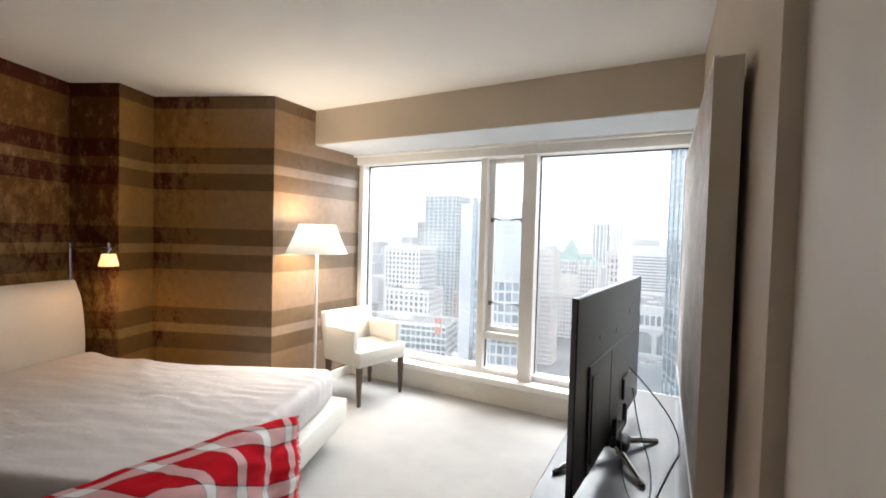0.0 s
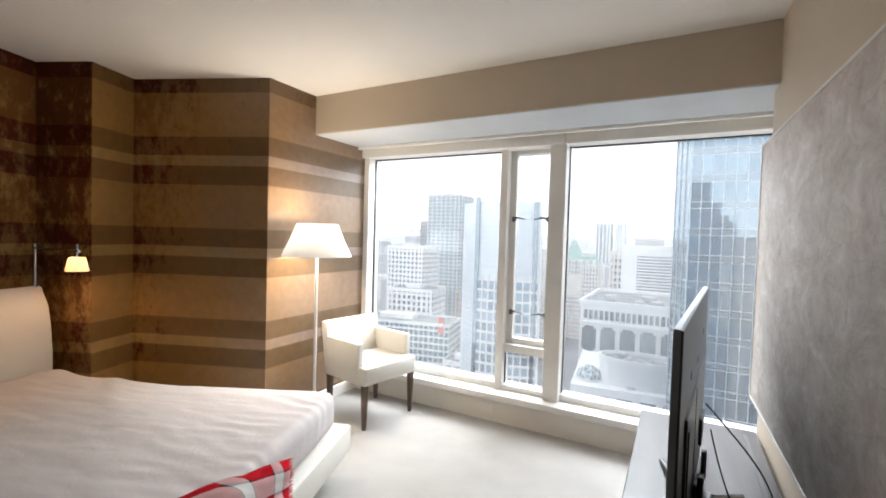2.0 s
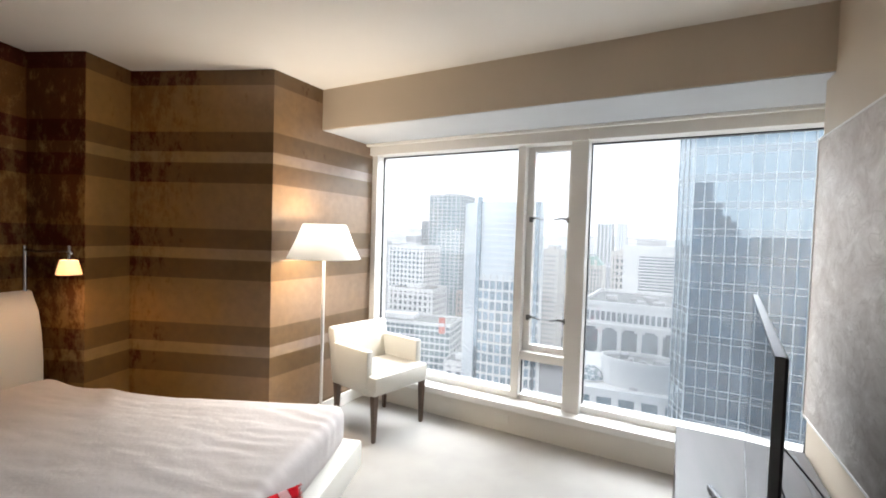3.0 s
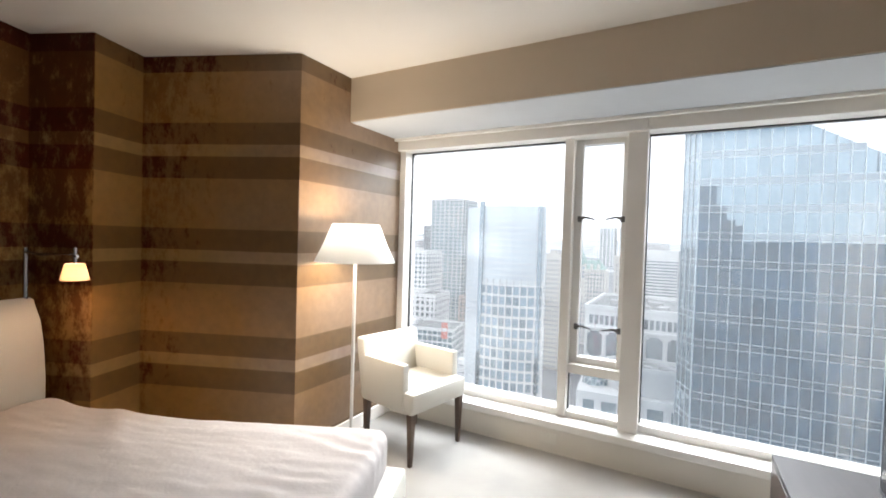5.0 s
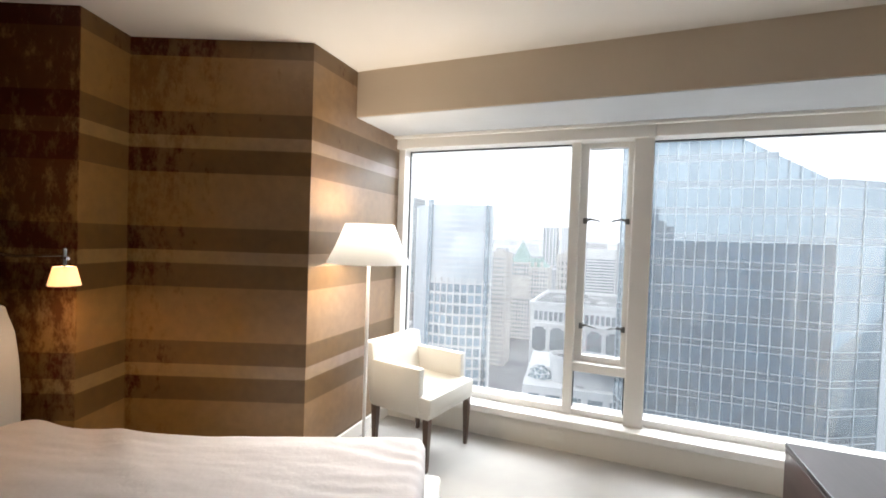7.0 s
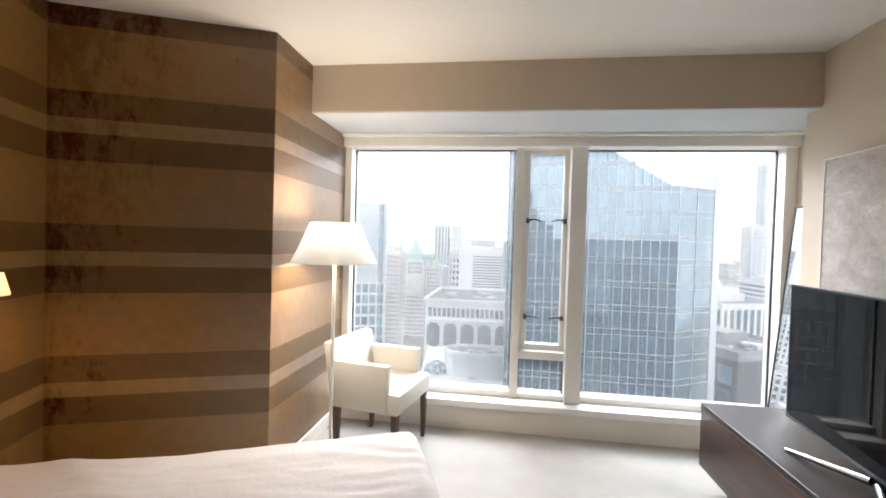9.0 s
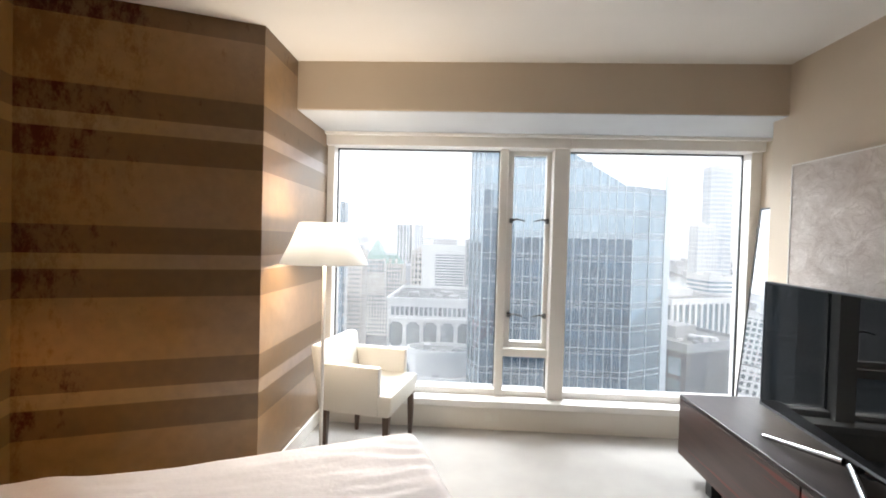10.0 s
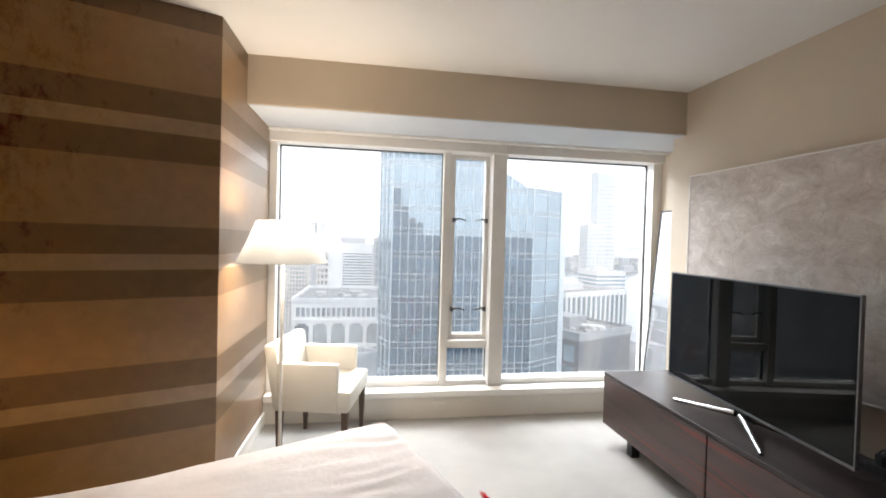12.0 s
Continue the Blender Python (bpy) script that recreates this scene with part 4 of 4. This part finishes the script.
for x in (3, 9, 26, 32, 38):
    part("dormer", boxes(((x - 1.1, 0.4, EAVE - 1), (x + 1.1, 5, EAVE + 5.0)), bevel=0.2), M_STONE, hotel)
    part("turret_roof", lathe([(1.9, EAVE + 5.0), (1.0, EAVE + 8), (0.05, EAVE + 11)], 10), M_COPPER, hotel).location = (x, 2.2, 0)
part("finial", rod(bmesh.new(), (17.5, 12, EAVE + 22), (17.5, 12, EAVE + 30), 0.45, 0.1, 8), M_COPPER, hotel)
slab_building("office_block", "pale buff masonry tower with small windows", (-94, 330), (-80, 330), 18, -8, G, 25, 7, 1.0, 1.7, M_STONE, M_HAZEWIN)

# block with the big louvred wall
louv = thing("office_block", pose(0, 0, 0), "white concrete block with a tall louvred wall", "building")
part("wall", boxes(((-21.5, 200, G), (-2, 226, -0.6))), M_WHITECONC, louv)
part("recess", boxes(((-15.4, 199.85, -22.5), (-2.4, 200.2, -5.0))), M_DARKWIN, louv)
me = mesh_of("louvre", boxes(((-15.4, 199.4, 0), (-2.4, 200.0, 0.62))), M_WHITECONC)
for i in range(14):
    part("louvre", me, M_WHITECONC, louv).location.z = -22.4 + i * 1.25
part("plant_room", boxes(((-17, 206, -0.6), (-6, 218, 1.8))), M_CONC, louv)
slab_building("tower", "slim dark-sided tower behind the louvred block", (-1.8, 199), (4, 199), 20, 1.5, G, 28, 2, 0.7, 0.8, M_CONC, M_DARKWIN)
slab_building("office_block", "grey masonry block behind the hotel", (-36, 275), (-24, 275), 20, -6, G, 24, 5, 1.2, 1.6, M_STONE, M_DARKWIN)

# white block with rounded windows
white = thing("exchange_block", pose(0, 0, 0), "white concrete block with large rounded windows", "building")
part("wall", boxes(((-24.6, 130, G), (0.8, 165, -17.0))), M_WHITECONC, white)
part("parapet", boxes(((-25.0, 129.6, -17.0), (1.2, 130.4, -15.9)), ((-25.0, 130.4, -17.0), (-24.2, 165, -15.9)), ((0.4, 130.4, -17.0), (1.2, 165, -15.9)), ((-24.2, 164.4, -17.0), (0.4, 165.2, -15.9))), M_WHITECONC, white)
part("roof", boxes(((-24.2, 130.4, -17.0), (0.4, 164.4, -16.8))), M_ROOF, white)
me = mesh_of("slot_window", boxes(((-0.5, 129.9, -21.2), (0.5, 130.2, -18.6)), bevel=0.05), M_DARKWIN)
for i in range(17):
    part("slot_window", me, M_DARKWIN, white).location.x = -23.0 + i * 1.42
bw = bmesh.new()
box(bw, (-1.95, 129.9, -30.5), (1.95, 130.25, -23.2))
bmesh.ops.bevel(bw, geom=[e for e in bw.edges if abs(e.verts[0].co.y - e.verts[1].co.y) > 0.1], offset=0.7, segments=4, affect="EDGES")
bm_frame = boxes(((-2.55, 129.5, -31.5), (-2.2, 130.1, -22.4)), ((2.2, 129.5, -31.5), (2.55, 130.1, -22.4)), ((-2.55, 129.5, -22.4), (2.55, 130.1, -21.9)))
me, mf = mesh_of("arched_window", bw, M_DARKWIN), mesh_of("window_surround", bm_frame, M_WHITECONC)
for i in range(5):
    part("arched_window", me, M_DARKWIN, white).location.x = -21.9 + i * 5.1
    part("window_surround", mf, M_WHITECONC, white).location.x = -21.9 + i * 5.1
rr = random.Random(9)
for i in range(9):
    x, y, s = rr.uniform(-20, -3), rr.uniform(136, 158), rr.uniform(0.8, 1.8)
    part("roof_unit", boxes(((x - s, y - s, -16.8), (x + s, y + s, -16.8 + s * 0.9)), bevel=0.1), M_CONC, white)

# rotunda on its podium
rot = thing("rotunda", pose(-6.2, 100, 0), "white oval rotunda with roof plant on a glazed podium", "building")
drum = lathe([(8.2, -60), (8.2, -24.2), (8.45, -24.0), (8.45, -22.9), (8.0, -22.9), (8.0, -23.8)], 64)
deck = lathe([(7.9, -23.9), (7.9, -23.7)], 48)
for b in (drum, deck):
    for v in b.verts:
        v.co.y *= 0.55
part("drum", drum, M_WHITECONC, rot, "white curved wall", True)
part("roof", deck, M_ROOF, rot)
for i in range(9):
    x, y, q = rr.uniform(-5, 5), rr.uniform(-2.5, 2.5), rr.uniform(0.4, 0.9)
    part("roof_unit", boxes(((x - q, y - q, -23.7), (x + q, y + q, -23.7 + q * 1.4)), bevel=0.08), M_CONC if i % 3 else M_DARKROOF, rot)
part("service_door", boxes(((-2.2, -4.75, -31), (-0.6, -4.3, -28))), M_CONC, rot)
slab_building("podium", "glazed podium with white stone piers", (-19, 92.5), (6, 95), 30, -28.6, G, 9, 6, 1.3, 1.6, M_WHITECONC, M_BLUEWIN, roof=False)
dome = thing("glass_dome", pose(-16.3, 99, -28.6), "small white faceted glass dome on a roof", "dome")
dbm = bmesh.new()
bmesh.ops.create_icosphere(dbm, subdivisions=2, radius=2.9)
bmesh.ops.bisect_plane(dbm, geom=dbm.verts[:] + dbm.edges[:] + dbm.faces[:], plane_co=(0, 0, 0.2), plane_no=(0, 0, 1), clear_inner=True)
ribs = bmesh.new()
for ed in dbm.edges:
    rod(ribs, ed.verts[0].co.copy(), ed.verts[1].co.copy(), 0.09, 0.09, 5)
part("shell", dbm, M_BLUEWIN, dome, "pale glass facets")
part("rib", ribs, M_WHITECONC, dome, "white ribs")

# reflective glass tower across the street
GT = 72.0
P0, P1, P2 = Vector((0.8, GT)), Vector((24.8, GT)), Vector((31.5, 76.0))
PL = Vector((-1.1, GT + 5))


def roof_z(x):
    return max(10.8, 26.2 - 0.60 * (x + 1.45)) if x < 24.8 else 11.2 - 0.06 * (x - 24.8)


gt = thing("glass_tower", pose(0, 0, 0), "reflective blue glass tower with a sloping top", "building")
cb = bmesh.new()
plan = [P0 + Vector((0.3, 0.4)), P1 + Vector((-0.1, 0.4)), P2 + Vector((-0.4, 0.3)), Vector((31, 100)), Vector((-0.5, 100)), PL + Vector((0.4, 0.2))]
lowv = [cb.verts.new((p.x, p.y, G)) for p in plan]
topv = [cb.verts.new((p.x, p.y, roof_z(p.x) - 0.3)) for p in plan]
for i in range(6):
    cb.faces.new((lowv[i], lowv[(i + 1) % 6], topv[(i + 1) % 6], topv[i]))
cb.faces.new(topv)
bmesh.ops.recalc_face_normals(cb, faces=cb.faces)
part("core", cb, M_TOWERGLASS, gt, "grey-blue spandrel glass")
rt = random.Random(4)
FH = 3.75


def curtain_wall(a, b, cols, z_low):
    d = b - a
    length = d.length
    ang = math.degrees(math.atan2(d.y, d.x))
    w = length / cols
    pane = mesh_of("pane", boxes(((0.04, -0.02, 0.0), (w - 0.04, 0.02, 2.7))), M_TOWERGLASS)
    sp = mesh_of("spandrel", boxes(((0.0, -0.03, 0.0), (length, 0.01, 0.9))), M_SPANDREL)
    tr = mesh_of("transom", boxes(((0, -0.09, -0.04), (length, 0.04, 0.04))), M_MULLION)
    for c in range(cols + 1):
        p = a + d * (c / cols)
        hgt = roof_z(p.x) - G
        o = part("mullion", boxes(((-0.045, -0.14, 0), (0.045, 0.06, hgt))), M_MULLION, gt)
        o.matrix_local = pose(p.x, p.y, G, 0, 0, ang)
    k0 = int((z_low - G) / FH)
    for k in range(k0, 33):
        z = G + k * FH
        if z > 26:
            break
        reach = [c for c in range(cols) if roof_z((a + d * ((c + 1) / cols)).x) > z + 0.5]
        if not reach:
            continue
        for dz in (0.0, 0.95):
            o = part("transom", tr, M_MULLION, gt)
            o.matrix_local = pose(a.x, a.y, z + dz, 0, 0, ang) @ Matrix.Diagonal(((len(reach)) / cols, 1, 1, 1))
        o = part("spandrel", sp, M_SPANDREL, gt)
        o.matrix_local = pose(a.x, a.y, z + 0.02, 0, 0, ang) @ Matrix.Diagonal(((len(reach)) / cols, 1, 1, 1))
        for c in reach:
            p = a + d * (c / cols)
            room = roof_z((a + d * ((c + 1) / cols)).x) - z
            if room > 3.7:
                o = part("pane", pane, M_TOWERGLASS, gt)
                o.matrix_local = pose(p.x, p.y, z + 1.0, rt.gauss(0, 0.07), 0, ang + rt.gauss(0, 0.07))


curtain_wall(P0, P1, 18, -36)
curtain_wall(P1, P2, 2, -36)
curtain_wall(PL, P0, 3, -36)
part("corner_fin", prism([(31.6, 76.0), (33.2, 77.4), (33.1, 77.6), (31.5, 76.2)], G, 13.4), M_PALEGLASS, gt, "pale glass fin past the corner")

# streets, trees and the wider city
structure("road", boxes(((-110, 60, G), (-92, 900, G + 0.3)), ((-400, 226, G), (60, 240, G + 0.3)), ((-46, 60, G), (-32, 900, G + 0.3))), M_ROAD, "grey asphalt city streets")
structure("water", boxes(((260, 4.5, G), (3500, 1450, G + 0.3))), M_WATER, "pale grey harbour water")
trees = random.Random(3)


def tree(x, y, z, h):
    t = thing("tree", pose(x, y, z), "small bare-brown street tree by the buildings", "tree", "street trees")
    tb = bmesh.new()
    rod(tb, (0, 0, 0), (0, 0, h * 0.55), h * 0.035, h * 0.02, 7)
    for k in range(5):
        a = k * 1.3
        rod(tb, (0, 0, h * (0.3 + 0.05 * k)), (h * 0.25 * math.cos(a), h * 0.25 * math.sin(a), h * (0.6 + 0.05 * k)), h * 0.015, h * 0.006, 5)
    part("trunk", tb, M_TRUNK, t)
    cr = bmesh.new()
    for k in range(140):
        c = Vector((trees.gauss(0, 0.17), trees.gauss(0, 0.17), 0.7 + trees.gauss(0, 0.15))) * h
        r = h * trees.uniform(0.02, 0.05)
        v = [cr.verts.new(c + Vector((trees.uniform(-1, 1), trees.uniform(-1, 1), trees.uniform(-1, 1))) * r * 1.6) for _ in range(4)]
        for f in ((0, 1, 2), (0, 1, 3), (1, 2, 3), (0, 2, 3)):
            cr.faces.new([v[q] for q in f])
    part("crown", cr, M_LEAF, t)


for i in range(14):
    tree(-44 + trees.uniform(-4, 8), 130 + i * 7, G, trees.uniform(14, 24))
for i in range(8):
    tree(-104 + trees.uniform(-12, 10), 250 + i * 9, G, trees.uniform(9, 13))

fc = bmesh.new()
rc = random.Random(12)
for i in range(420):
    y = rc.uniform(380, 1900)
    x = rc.uniform(-1.15, 1.0) * y
    if abs(x) < 10 or (x > 245 and y < 1500):
        continue
    s = rc.uniform(9, 26)
    hh = min(rc.expovariate(1 / 26.0) + 12, 90)
    box(fc, (x - s, y - s, G), (x + s, y + s, G + hh))
tagged(new("distant_city", mesh_of("distant_city", fc, M_FARCITY)), "distant city blocks, haze put into their grey", "buildings", "", "stuff")
hills = bmesh.new()
prev = None
for i in range(81):
    x = -4000 + i * 100
    z = 25 + 55 * noise.noise(Vector((i * 0.09, 2.1, 0))) + 18 * noise.noise(Vector((i * 0.31, 5, 0)))
    cur = (hills.verts.new((x, 3300, G)), hills.verts.new((x, 3900, max(z, -20))))
    if prev:
        hills.faces.new((prev[0], cur[0], cur[1], prev[1]))
    prev = cur
structure("backdrop", hills, M_FARCITY, "low hills on the horizon, haze put into their grey")
